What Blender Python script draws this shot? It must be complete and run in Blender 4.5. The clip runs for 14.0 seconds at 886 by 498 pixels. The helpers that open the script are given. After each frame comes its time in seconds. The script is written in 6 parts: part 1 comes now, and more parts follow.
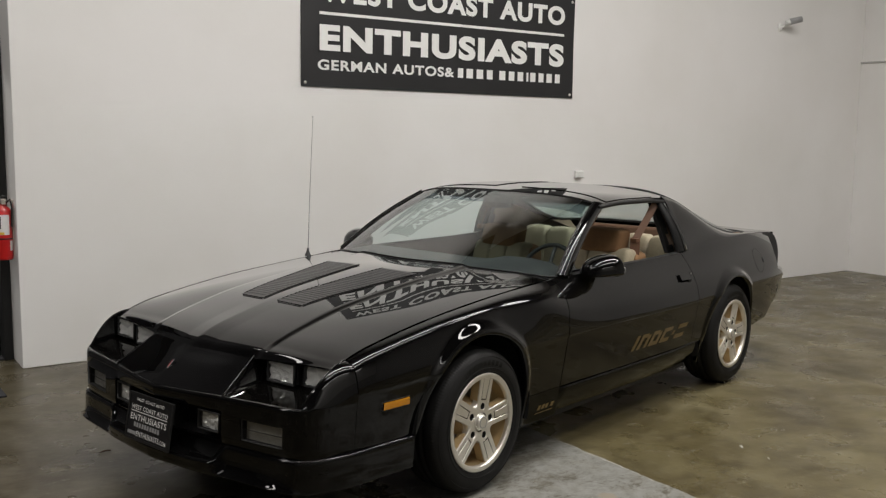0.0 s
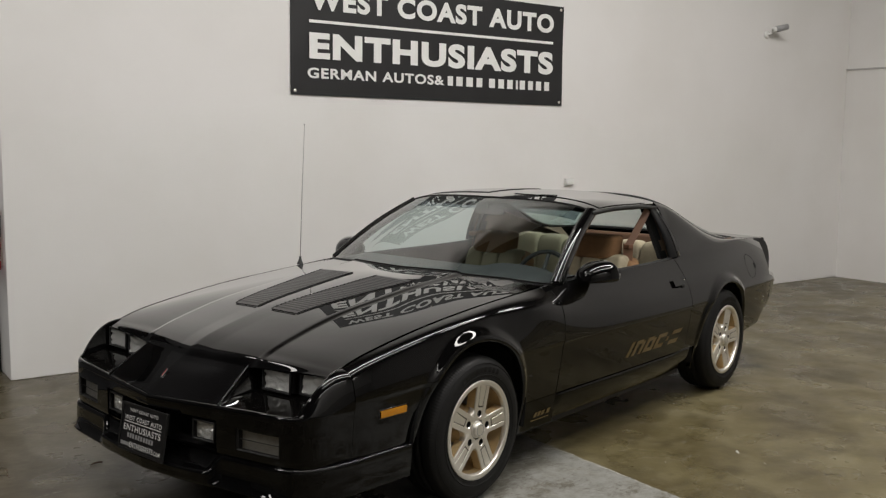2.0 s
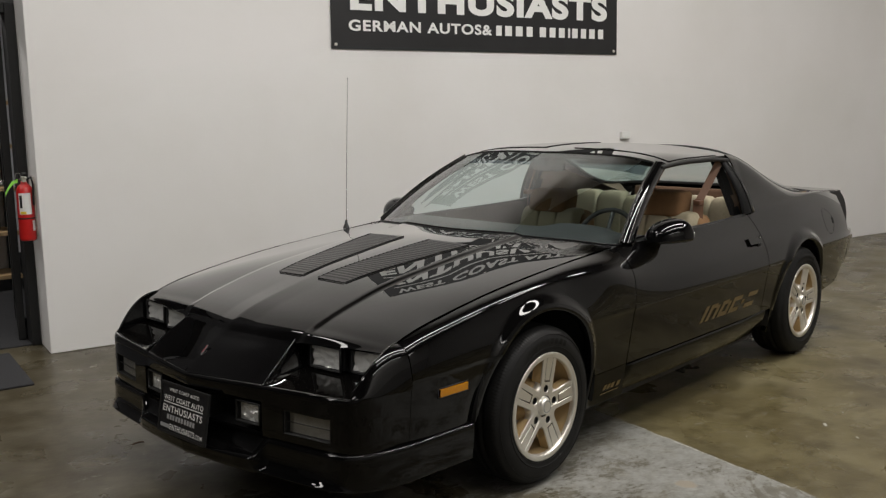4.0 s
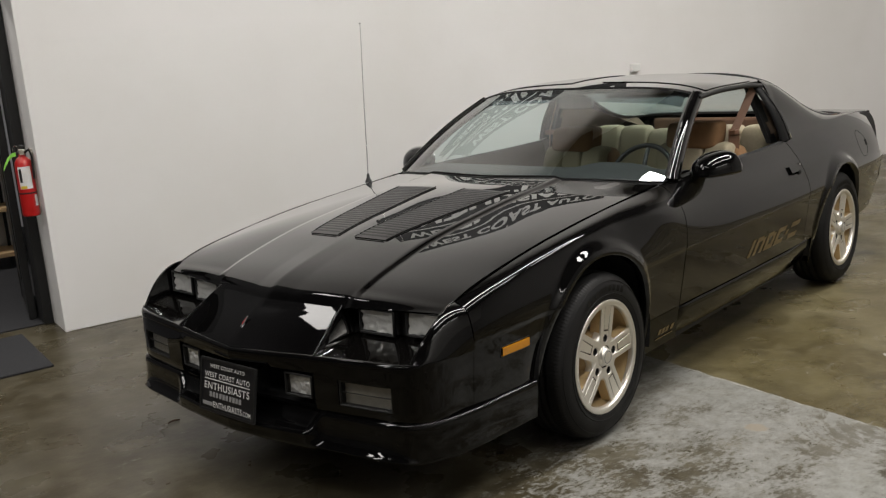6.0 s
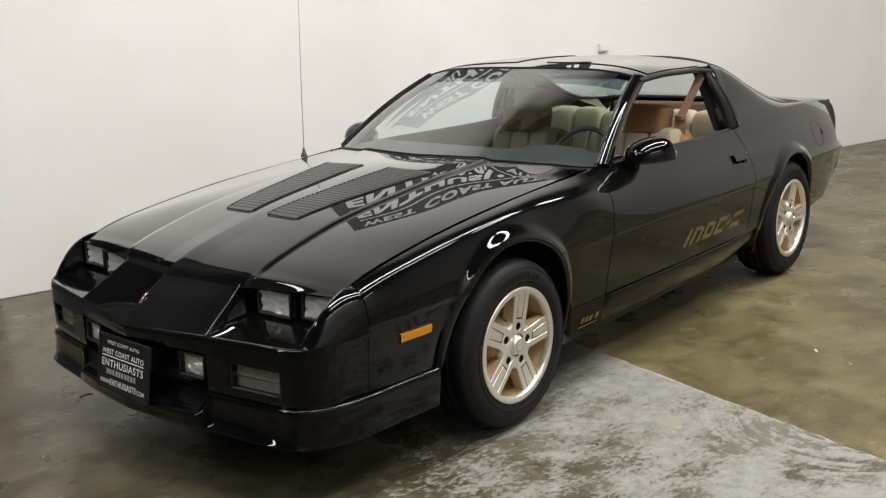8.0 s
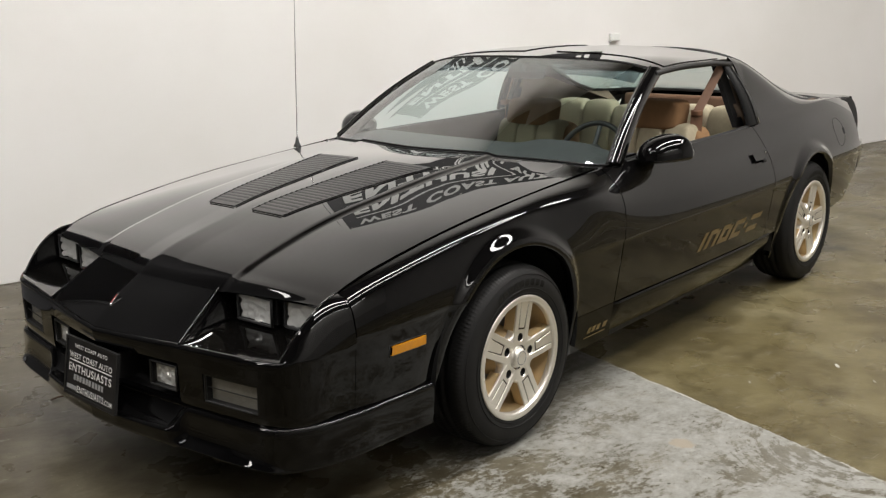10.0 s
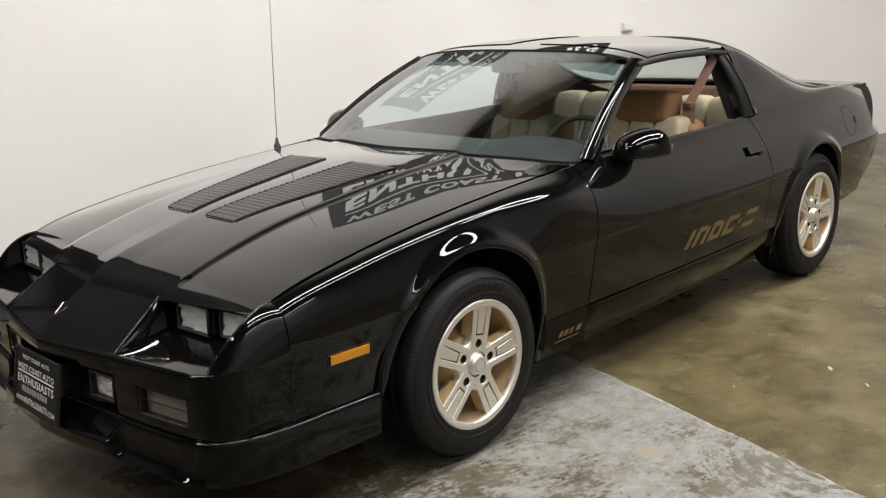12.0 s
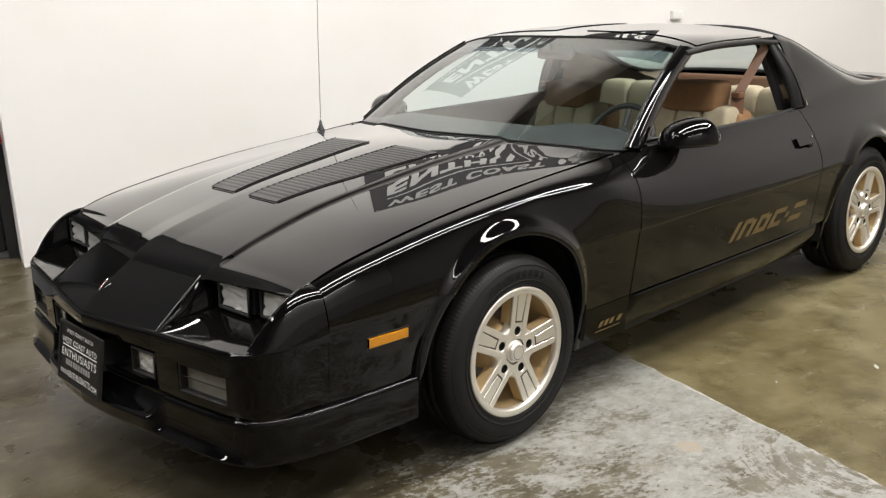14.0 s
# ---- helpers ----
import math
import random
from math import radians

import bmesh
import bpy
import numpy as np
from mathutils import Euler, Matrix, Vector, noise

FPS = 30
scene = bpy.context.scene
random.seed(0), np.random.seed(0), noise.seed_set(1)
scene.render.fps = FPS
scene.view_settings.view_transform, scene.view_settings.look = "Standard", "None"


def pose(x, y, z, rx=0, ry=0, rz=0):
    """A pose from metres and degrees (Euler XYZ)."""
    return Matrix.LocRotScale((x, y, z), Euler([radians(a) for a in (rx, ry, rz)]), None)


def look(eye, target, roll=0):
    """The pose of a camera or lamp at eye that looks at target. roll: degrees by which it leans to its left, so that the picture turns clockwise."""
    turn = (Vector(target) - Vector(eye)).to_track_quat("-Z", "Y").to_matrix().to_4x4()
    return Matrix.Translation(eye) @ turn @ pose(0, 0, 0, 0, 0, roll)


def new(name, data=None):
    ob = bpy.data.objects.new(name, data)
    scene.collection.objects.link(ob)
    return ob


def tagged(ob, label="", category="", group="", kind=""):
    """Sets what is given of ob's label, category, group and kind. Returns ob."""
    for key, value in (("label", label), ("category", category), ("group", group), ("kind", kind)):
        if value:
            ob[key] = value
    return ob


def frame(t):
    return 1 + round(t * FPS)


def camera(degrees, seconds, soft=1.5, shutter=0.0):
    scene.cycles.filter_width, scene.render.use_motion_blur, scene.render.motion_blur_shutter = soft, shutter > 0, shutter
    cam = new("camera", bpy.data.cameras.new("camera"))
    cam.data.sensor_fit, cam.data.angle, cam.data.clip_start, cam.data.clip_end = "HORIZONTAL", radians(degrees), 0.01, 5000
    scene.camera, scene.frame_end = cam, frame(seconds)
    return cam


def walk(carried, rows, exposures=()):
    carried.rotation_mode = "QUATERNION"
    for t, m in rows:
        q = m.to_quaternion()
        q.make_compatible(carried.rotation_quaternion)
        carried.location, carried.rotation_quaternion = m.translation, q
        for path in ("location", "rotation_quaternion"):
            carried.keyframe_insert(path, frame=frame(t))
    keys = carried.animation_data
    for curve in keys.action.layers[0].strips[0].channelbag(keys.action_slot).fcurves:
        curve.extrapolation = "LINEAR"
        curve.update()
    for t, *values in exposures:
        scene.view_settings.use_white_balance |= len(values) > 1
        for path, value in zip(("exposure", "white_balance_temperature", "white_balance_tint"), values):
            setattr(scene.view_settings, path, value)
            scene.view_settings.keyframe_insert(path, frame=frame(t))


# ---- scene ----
cam = camera(49.99, 14.0, soft=1.3)
PATH = [
    (0, (-3.217, -3.408, 1.599), (-1.706, -2.121, 1.353), 0.73),
    (0.5, (-3.219, -3.408, 1.602), (-1.699, -2.129, 1.374), 0.67),
    (1, (-3.219, -3.405, 1.590), (-1.693, -2.132, 1.362), 0.53),
    (1.5, (-3.221, -3.380, 1.594), (-1.692, -2.112, 1.362), 0.59),
    (2, (-3.228, -3.362, 1.581), (-1.696, -2.096, 1.356), 0.45),
    (2.5, (-3.207, -3.347, 1.574), (-1.695, -2.060, 1.331), 0.76),
    (3, (-3.167, -3.310, 1.564), (-1.647, -2.045, 1.266), 1.15),
    (3.5, (-3.053, -3.220, 1.550), (-1.581, -1.904, 1.233), -0.51),
    (3.7, (-3.003, -3.160, 1.549), (-1.538, -1.835, 1.243), -0.76),
    (5.8, (-2.982, -2.771, 1.533), (-1.517, -1.469, 1.132), -4.18),
    (6, (-2.977, -2.752, 1.536), (-1.512, -1.457, 1.116), -4.46),
    (6.5, (-2.928, -2.741, 1.522), (-1.407, -1.527, 1.063), -3.45),
    (7, (-2.830, -2.780, 1.522), (-1.327, -1.547, 1.050), -2.17),
    (7.5, (-2.741, -2.866, 1.526), (-1.286, -1.577, 1.054), -2.68),
    (8, (-2.693, -2.922, 1.525), (-1.234, -1.639, 1.051), -2.58),
    (8.2, (-2.688, -2.925, 1.525), (-1.232, -1.636, 1.057), -2.68),
    (10.3, (-2.418, -2.748, 1.513), (-0.969, -1.464, 1.010), -1.38),
    (10.5, (-2.378, -2.757, 1.512), (-0.941, -1.462, 1.007), -2.10),
    (11, (-2.261, -2.840, 1.531), (-0.860, -1.490, 1.066), -2.15),
    (11.5, (-2.187, -2.905, 1.516), (-0.805, -1.542, 1.031), -3.04),
    (12, (-2.165, -2.921, 1.508), (-0.794, -1.558, 0.998), -2.99),
    (12.5, (-2.149, -2.927, 1.506), (-0.784, -1.565, 0.976), -2.96),
    (13, (-2.140, -2.935, 1.509), (-0.767, -1.582, 0.974), -2.82),
    (13.5, (-2.155, -2.931, 1.503), (-0.796, -1.563, 0.970), -2.03),
    (14, (-2.159, -2.911, 1.500), (-0.853, -1.492, 0.967), -2.25),
]
walk(cam, [(t, look(eye, target, roll)) for t, eye, target, roll in PATH], exposures=[(0, -0.85), (3, -0.9), (6, -0.7), (7, -0.42), (8.2, -0.20), (11, -0.25), (14, 0.05)])

# ---------------- light ----------------
WALL_TURN = -15.58
CA, SA = math.cos(radians(15.58)), math.sin(radians(15.58))
WALL_V = 2.505


def room(u, v, z=0.0):
    """From the room's own axes (u along the sign wall, v towards it) to the world."""
    return Vector((u * CA + v * SA, -u * SA + v * CA, z))


world = bpy.data.worlds.new("world")
scene.world = world
world.use_nodes = True
world.node_tree.nodes["Background"].inputs[0].default_value = (0.9, 0.93, 1.0, 1)
world.node_tree.nodes["Background"].inputs[1].default_value = 0.0


def strip_lamp(u, v, z, length, turn, watts, width=0.34):
    data = bpy.data.lights.new("tube_lamp", "AREA")
    data.shape, data.size, data.size_y = "RECTANGLE", length, width
    data.energy, data.color = watts, (1.0, 0.965, 0.925)
    ob = new("tube_lamp", data)
    ob.matrix_world = Matrix.Translation(room(u, v, z)) @ pose(0, 0, 0, 0, 0, WALL_TURN + turn)
    return ob


LAMPS = [(1.7, -1.1, 7.4, 0, 535), (1.7, -3.6, 7.4, 0, 340), (1.7, -9.0, 7.4, 0, 190), (-4.4, -1.6, 2.6, 90, 70), (-7.6, 0.3, 6.0, 0, 190), (-3.4, 1.2, 2.6, 0, 75), (5.8, -2.35, 2.1, 90, 105)]
LAMP_Z = 5.4
for u, v, length, turn, watts in LAMPS:
    strip_lamp(u, v, LAMP_Z, length, turn, watts)
# Small unseen lamp, added to put a highlight on the nose panel.
strip_lamp(-1.8, 2.3, 4.5, 0.55, 60, 8, 0.26)
# the lit room beyond the doorway
strip_lamp(-2.0, 4.2, 3.0, 1.4, 0, 80)

# ---------------- materials ----------------


def material(name, color, rough=0.5, metal=0.0, coat=0.0, noise_scale=0.0, spread=0.15, bump=0.0, rough_spread=0.0, fine=0.0, ior=1.5, spec=0.5):
    m = bpy.data.materials.new(name)
    m.use_nodes = True
    n, l = m.node_tree.nodes, m.node_tree.links
    b = n["Principled BSDF"]
    b.inputs["Base Color"].default_value = (*color, 1)
    b.inputs["Roughness"].default_value = rough
    b.inputs["Metallic"].default_value = metal
    b.inputs["Coat Weight"].default_value = coat
    b.inputs["Coat Roughness"].default_value = 0.02
    b.inputs["IOR"].default_value = ior
    b.inputs["Specular IOR Level"].default_value = spec
    if noise_scale:
        co = n.new("ShaderNodeTexCoord")
        t = n.new("ShaderNodeTexNoise")
        t.inputs["Scale"].default_value = noise_scale
        t.inputs["Detail"].default_value = 6
        l.new(co.outputs["Object"], t.inputs["Vector"])
        mix = n.new("ShaderNodeMix")
        mix.data_type = "RGBA"
        mix.inputs[6].default_value = (*[c * (1 - spread) for c in color], 1)
        mix.inputs[7].default_value = (*[min(1, c * (1 + spread)) for c in color], 1)
        l.new(t.outputs["Fac"], mix.inputs[0])
        l.new(mix.outputs[2], b.inputs["Base Color"])
        if rough_spread:
            r = n.new("ShaderNodeMapRange")
            r.inputs[1].default_value, r.inputs[2].default_value = 0.3, 0.7
            r.inputs[3].default_value, r.inputs[4].default_value = max(0, rough - rough_spread), rough + rough_spread
            l.new(t.outputs["Fac"], r.inputs[0])
            l.new(r.outputs[0], b.inputs["Roughness"])
        if bump:
            f = n.new("ShaderNodeTexNoise")
            f.inputs["Scale"].default_value = fine or noise_scale * 12
            f.inputs["Detail"].default_value = 4
            l.new(co.outputs["Object"], f.inputs["Vector"])
            bp = n.new("ShaderNodeBump")
            bp.inputs["Strength"].default_value = bump
            bp.inputs["Distance"].default_value = 0.002
            l.new(f.outputs["Fac"], bp.inputs["Height"])
            l.new(bp.outputs[0], b.inputs["Normal"])
    return m


def glass(name, tint, base=0.085, rough=0.0):
    m = bpy.data.materials.new(name)
    m.use_nodes = True
    n, l = m.node_tree.nodes, m.node_tree.links
    n.remove(n["Principled BSDF"])
    # both faces of a thin pane: about 8 per cent straight on, rising to a mirror at a grazing view
    tr, gl = n.new("ShaderNodeBsdfTransparent"), n.new("ShaderNodeBsdfGlossy")
    tr.inputs[0].default_value = (*tint, 1)
    gl.inputs["Roughness"].default_value = rough
    lw, mx = n.new("ShaderNodeLayerWeight"), n.new("ShaderNodeMixShader")
    lw.inputs[0].default_value = 0.5
    up, gain = n.new("ShaderNodeMath"), n.new("ShaderNodeMath")
    up.operation, up.inputs[1].default_value = "POWER", 4.6
    gain.operation, gain.inputs[1].default_value, gain.inputs[2].default_value = "MULTIPLY_ADD", 1.0 - base, base
    l.new(lw.outputs["Facing"], up.inputs[0])
    l.new(up.outputs[0], gain.inputs[0])
    l.new(gain.outputs[0], mx.inputs[0])
    l.new(tr.outputs[0], mx.inputs[1])
    l.new(gl.outputs[0], mx.inputs[2])
    l.new(mx.outputs[0], n["Material Output"].inputs[0])
    return m




def lacquer(name, color, rough=0.012, ior=1.5):
    """Polished black lacquer: a dark body under a clear coat with faint orange peel."""
    m = material(name, color, 0.5, noise_scale=3, spread=0.15, spec=0.0)
    n, l = m.node_tree.nodes, m.node_tree.links
    gl, fr, mx = n.new("ShaderNodeBsdfGlossy"), n.new("ShaderNodeFresnel"), n.new("ShaderNodeMixShader")
    gl.inputs["Roughness"].default_value = rough
    fr.inputs["IOR"].default_value = ior
    peel, bp, co = n.new("ShaderNodeTexNoise"), n.new("ShaderNodeBump"), n.new("ShaderNodeTexCoord")
    peel.inputs["Scale"].default_value, peel.inputs["Detail"].default_value = 26, 3
    bp.inputs["Strength"].default_value, bp.inputs["Distance"].default_value = 0.014, 0.002
    l.new(co.outputs["Object"], peel.inputs["Vector"])
    l.new(peel.outputs["Fac"], bp.inputs["Height"])
    l.new(bp.outputs[0], gl.inputs["Normal"])
    curve, gain = n.new("ShaderNodeMath"), n.new("ShaderNodeMath")
    curve.operation, curve.inputs[1].default_value = "POWER", 1.5
    gain.operation, gain.use_clamp, gain.inputs[1].default_value = "MULTIPLY", True, 3.9
    l.new(fr.outputs[0], curve.inputs[0])
    l.new(curve.outputs[0], gain.inputs[0])
    l.new(gain.outputs[0], mx.inputs[0])
    l.new(n["Principled BSDF"].outputs[0], mx.inputs[1])
    l.new(gl.outputs[0], mx.inputs[2])
    l.new(mx.outputs[0], n["Material Output"].inputs[0])
    return m


PAINT = lacquer("black_gloss_paint", (0.0022, 0.0021, 0.0022), 0.012, 1.52)
# Same black paint with reflections weakened, to keep shaded panels dark.
PAINT_LOW = lacquer("black_paint_dim_reflection", (0.0026, 0.0024, 0.0022), 0.05, 1.37)
TRIM = material("black_rubber_trim", (0.012, 0.012, 0.012), 0.45, noise_scale=30, spread=0.2, bump=0.15)
DARK = material("black_plastic", (0.008, 0.008, 0.008), 0.6, noise_scale=20, spread=0.2, bump=0.2)
FRAME = material("satin_black_frame", (0.006, 0.006, 0.006), 0.42, noise_scale=20, spread=0.2, bump=0.15, spec=0.22)
GAP = material("panel_gap_shadow_black", (0.0012, 0.0012, 0.0012), 1.0, noise_scale=20, spread=0.2, spec=0.0)
LOUVER = material("satin_black_louver", (0.030, 0.029, 0.029), 0.28, noise_scale=40, spread=0.15, bump=0.1)
TYRE = material("tyre_rubber", (0.0085, 0.0083, 0.0081), 0.62, noise_scale=9, spread=0.3, bump=0.2, rough_spread=0.08, spec=0.25)
SILVER = material("machined_aluminium", (0.83, 0.80, 0.735), 0.42, 0.92, noise_scale=60, spread=0.06, bump=0.05, rough_spread=0.06)
GOLD = material("gold_wheel_paint", (0.56, 0.41, 0.215), 0.40, 0.15, 0.3, noise_scale=14, spread=0.12)
GOLD_DARK = material("gold_groove_paint", (0.040, 0.025, 0.012), 0.5, 0.3, noise_scale=14, spread=0.12)
CHROME = material("chrome", (0.8, 0.8, 0.8), 0.08, 1.0, noise_scale=20, spread=0.04)
AMBER = material("amber_lens", (0.58, 0.235, 0.006), 0.2, 0, 0.3, noise_scale=90, spread=0.15, bump=0.3)
LENS = glass("clear_lens", (0.92, 0.92, 0.90), 0.06, 0.02)
REFLECTOR = material("lamp_reflector", (0.92, 0.92, 0.90), 0.20, 0.35, noise_scale=45, spread=0.3, bump=0.6, fine=90)
LAMP_BACK = material("lamp_backing", (0.32, 0.305, 0.275), 0.30, 0.25, noise_scale=40, spread=0.3, bump=0.7)
WINDSCREEN = glass("windscreen_glass", (0.72, 0.86, 0.84), 0.20)
REAR_GLASS = glass("rear_glass", (0.78, 0.87, 0.85), 0.10)
SHADE_BAND = glass("windscreen_shade_band", (0.42, 0.47, 0.52), 0.0)
DECAL = material("gold_decal", (0.17, 0.115, 0.045), 0.35, 0.4, 0.6, noise_scale=50, spread=0.15)
CLOTH = material("beige_seat_cloth", (0.40, 0.35, 0.245), 0.95, noise_scale=50, spread=0.15, bump=0.5, fine=500)
TAN = material("tan_velour", (0.225, 0.122, 0.054), 0.9, noise_scale=25, spread=0.2, bump=0.5, fine=400)
# Headliner colour is darkened to hold the shade under the roof.
HEADLINER = material("shaded_headliner", (0.035, 0.032, 0.03), 0.95, noise_scale=40, spread=0.1, bump=0.3)
TAN_DARK = material("brown_trim", (0.115, 0.060, 0.032), 0.7, noise_scale=25, spread=0.2, bump=0.3)
BELT = material("brown_webbing", (0.18, 0.088, 0.048), 0.5, noise_scale=80, spread=0.12, bump=0.4, fine=600)
# Vinyl is lightened to stand in for the reflected veil on the windscreen.
DASH = material("dark_dashboard_vinyl", (0.046, 0.046, 0.047), 0.45, noise_scale=30, spread=0.2, bump=0.4, fine=300)
# Tan trim, also lightened for the veil of the glass before it.
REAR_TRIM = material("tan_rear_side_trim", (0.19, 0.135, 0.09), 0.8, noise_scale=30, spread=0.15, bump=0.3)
# Brown trim darkened in its colour for the shade inside the cabin.
DIM_TRIM = material("shaded_brown_trim", (0.055, 0.045, 0.036), 0.9, noise_scale=30, spread=0.15, bump=0.3)
CARPET = material("dark_carpet", (0.018, 0.018, 0.02), 0.98, noise_scale=60, spread=0.4, bump=1.0, fine=350)
WHITE_INK = material("white_print", (0.80, 0.80, 0.78), 0.5, noise_scale=20, spread=0.05)
GREY_INK = material("grey_print", (0.30, 0.30, 0.30), 0.5, noise_scale=20, spread=0.05)
BANNER = material("black_banner_vinyl", (0.014, 0.014, 0.015), 0.42, noise_scale=6, spread=0.2, bump=0.1)
PLATE = material("black_plate", (0.012, 0.012, 0.014), 0.3, noise_scale=10, spread=0.1)
RED = material("red_cylinder_enamel", (0.50, 0.012, 0.012), 0.28, 0, 0.6, noise_scale=10, spread=0.12)
OLD_PAINT = material("old_grey_paint", (0.32, 0.31, 0.27), 0.7, noise_scale=60, spread=0.2)
LABEL = material("white_paper_label", (0.72, 0.72, 0.70), 0.6, noise_scale=30, spread=0.08)
GREEN = material("green_tag", (0.25, 0.62, 0.08), 0.6, noise_scale=20, spread=0.1)
YELLOW = material("yellow_print", (0.75, 0.55, 0.05), 0.6, noise_scale=20, spread=0.1)
WOOD = material("pale_shelf_wood", (0.46, 0.31, 0.16), 0.55, noise_scale=12, spread=0.25, bump=0.2)
WHITE_PLASTIC = material("white_plastic", (0.72, 0.72, 0.70), 0.4, noise_scale=15, spread=0.04)
BLUE_CLOTH = material("blue_grey_cloth", (0.08, 0.12, 0.15), 0.9, noise_scale=40, spread=0.25, bump=0.4)


def wall_paint(name, color):
    """White emulsion with faint roller texture, scuffs and grubby patches."""
    m = material(name, color, 0.62)
    n, l = m.node_tree.nodes, m.node_tree.links
    b, co = n["Principled BSDF"], n.new("ShaderNodeTexCoord")
    big, small = n.new("ShaderNodeTexNoise"), n.new("ShaderNodeTexNoise")
    big.inputs["Scale"].default_value, big.inputs["Detail"].default_value = 0.9, 7
    small.inputs["Scale"].default_value, small.inputs["Detail"].default_value = 160, 3
    for t in (big, small):
        l.new(co.outputs["Object"], t.inputs["Vector"])
    ramp = n.new("ShaderNodeValToRGB")
    ramp.color_ramp.elements[0].position, ramp.color_ramp.elements[1].position = 0.30, 0.62
    ramp.color_ramp.elements[0].color = (color[0] * 0.93, color[1] * 0.925, color[2] * 0.91, 1)
    ramp.color_ramp.elements[1].color = (*color, 1)
    l.new(big.outputs["Fac"], ramp.inputs[0])
    l.new(ramp.outputs[0], b.inputs["Base Color"])
    bp = n.new("ShaderNodeBump")
    bp.inputs["Strength"].default_value, bp.inputs["Distance"].default_value = 0.25, 0.002
    l.new(small.outputs["Fac"], bp.inputs["Height"])
    l.new(bp.outputs[0], b.inputs["Normal"])
    return m


WALL = wall_paint("white_wall_paint", (0.765, 0.752, 0.738))
WALL_GREY = wall_paint("pale_grey_wall_paint", (0.62, 0.63, 0.655))
# Ceiling colour carries its unlit darkness, so upward reflections stay black.
CEILING = wall_paint("unlit_dark_ceiling", (0.06, 0.058, 0.056))
DARK_WALL = wall_paint("charcoal_wall_paint", (0.05, 0.05, 0.052))
GREY_WALL = wall_paint("grey_wall_paint", (0.46, 0.45, 0.44))
BACK_WALL = wall_paint("darkened_wall_paint", (0.15, 0.145, 0.138))


def concrete():
    """Sealed brown-grey slab; pale paint remnants on the side of the joint at u < 1.025."""
    m = bpy.data.materials.new("sealed_concrete")
    m.use_nodes = True
    n, l = m.node_tree.nodes, m.node_tree.links
    b, co = n["Principled BSDF"], n.new("ShaderNodeTexCoord")

    def tex(scale, detail, rough=0.5, stretch=None):
        t = n.new("ShaderNodeTexNoise")
        t.inputs["Scale"].default_value, t.inputs["Detail"].default_value, t.inputs["Roughness"].default_value = scale, detail, rough
        if stretch:
            mp = n.new("ShaderNodeMapping")
            mp.inputs["Scale"].default_value = stretch
            l.new(co.outputs["Object"], mp.inputs[0])
            l.new(mp.outputs[0], t.inputs["Vector"])
        else:
            l.new(co.outputs["Object"], t.inputs["Vector"])
        return t.outputs["Fac"]

    def ramp(fac, stops):
        r = n.new("ShaderNodeValToRGB")
        while len(r.color_ramp.elements) < len(stops):
            r.color_ramp.elements.new(0.5)
        for e, (p, c) in zip(r.color_ramp.elements, stops):
            e.position, e.color = p, (*c, 1)
        l.new(fac, r.inputs[0])
        return r.outputs[0]

    def math_node(op, a, c):
        k = n.new("ShaderNodeMath")
        k.operation = op
        for i, v in enumerate((a, c)):
            if isinstance(v, (int, float)):
                k.inputs[i].default_value = v
            else:
                l.new(v, k.inputs[i])
        return k.outputs[0]

    def mix(fac, a, c):
        k = n.new("ShaderNodeMix")
        k.data_type = "RGBA"
        l.new(fac, k.inputs[0])
        l.new(a, k.inputs[6])
        if isinstance(c, tuple):
            k.inputs[7].default_value = (*c, 1)
        else:
            l.new(c, k.inputs[7])
        return k.outputs[2]

    def grey(v):
        return (v, v, v)

    base = ramp(tex(1.3, 8, 0.6), [(0.28, (0.042, 0.032, 0.011)), (0.45, (0.089, 0.072, 0.033)), (0.58, (0.124, 0.104, 0.052)), (0.74, (0.194, 0.170, 0.100))])
    worn = ramp(tex(2.1, 8, 0.62), [(0.25, (0.034, 0.027, 0.014)), (0.45, (0.064, 0.054, 0.033)), (0.6, (0.086, 0.075, 0.050)), (0.75, (0.126, 0.113, 0.083))])
    xyz = n.new("ShaderNodeSeparateXYZ")
    l.new(co.outputs["Object"], xyz.inputs[0])
    edge = math_node("ADD", xyz.outputs[0], math_node("MULTIPLY", math_node("SUBTRACT", tex(9, 5), 0.5), 0.035))
    before = math_node("LESS_THAN", edge, 1.025)
    color = mix(before, base, worn)
    # paint that clings in flakes, thickest along the joint
    near = n.new("ShaderNodeMapRange")
    near.inputs[1].default_value, near.inputs[2].default_value = -0.9, 1.0
    near.inputs[3].default_value, near.inputs[4].default_value = -0.13, 0.055
    l.new(xyz.outputs[0], near.inputs[0])
    back = n.new("ShaderNodeMapRange")
    back.inputs[1].default_value, back.inputs[2].default_value = -0.1, -0.9
    back.inputs[3].default_value, back.inputs[4].default_value = -0.12, 0.03
    l.new(xyz.outputs[1], back.inputs[0])
    grain = math_node("ADD", math_node("MULTIPLY", tex(3.4, 15, 0.70, (1.0, 1.5, 1)), 0.52), math_node("MULTIPLY", tex(30, 12, 0.78, (1.0, 1.7, 1)), 0.48))
    flakes = math_node("ADD", math_node("ADD", grain, near.outputs[0]), back.outputs[0])
    # arcs scraped through the paint beside the joint
    offset = n.new("ShaderNodeVectorMath")
    offset.operation, offset.inputs[1].default_value = "SUBTRACT", (1.16, -1.56, 0.0)
    l.new(co.outputs["Object"], offset.inputs[0])
    span = n.new("ShaderNodeVectorMath")
    span.operation = "LENGTH"
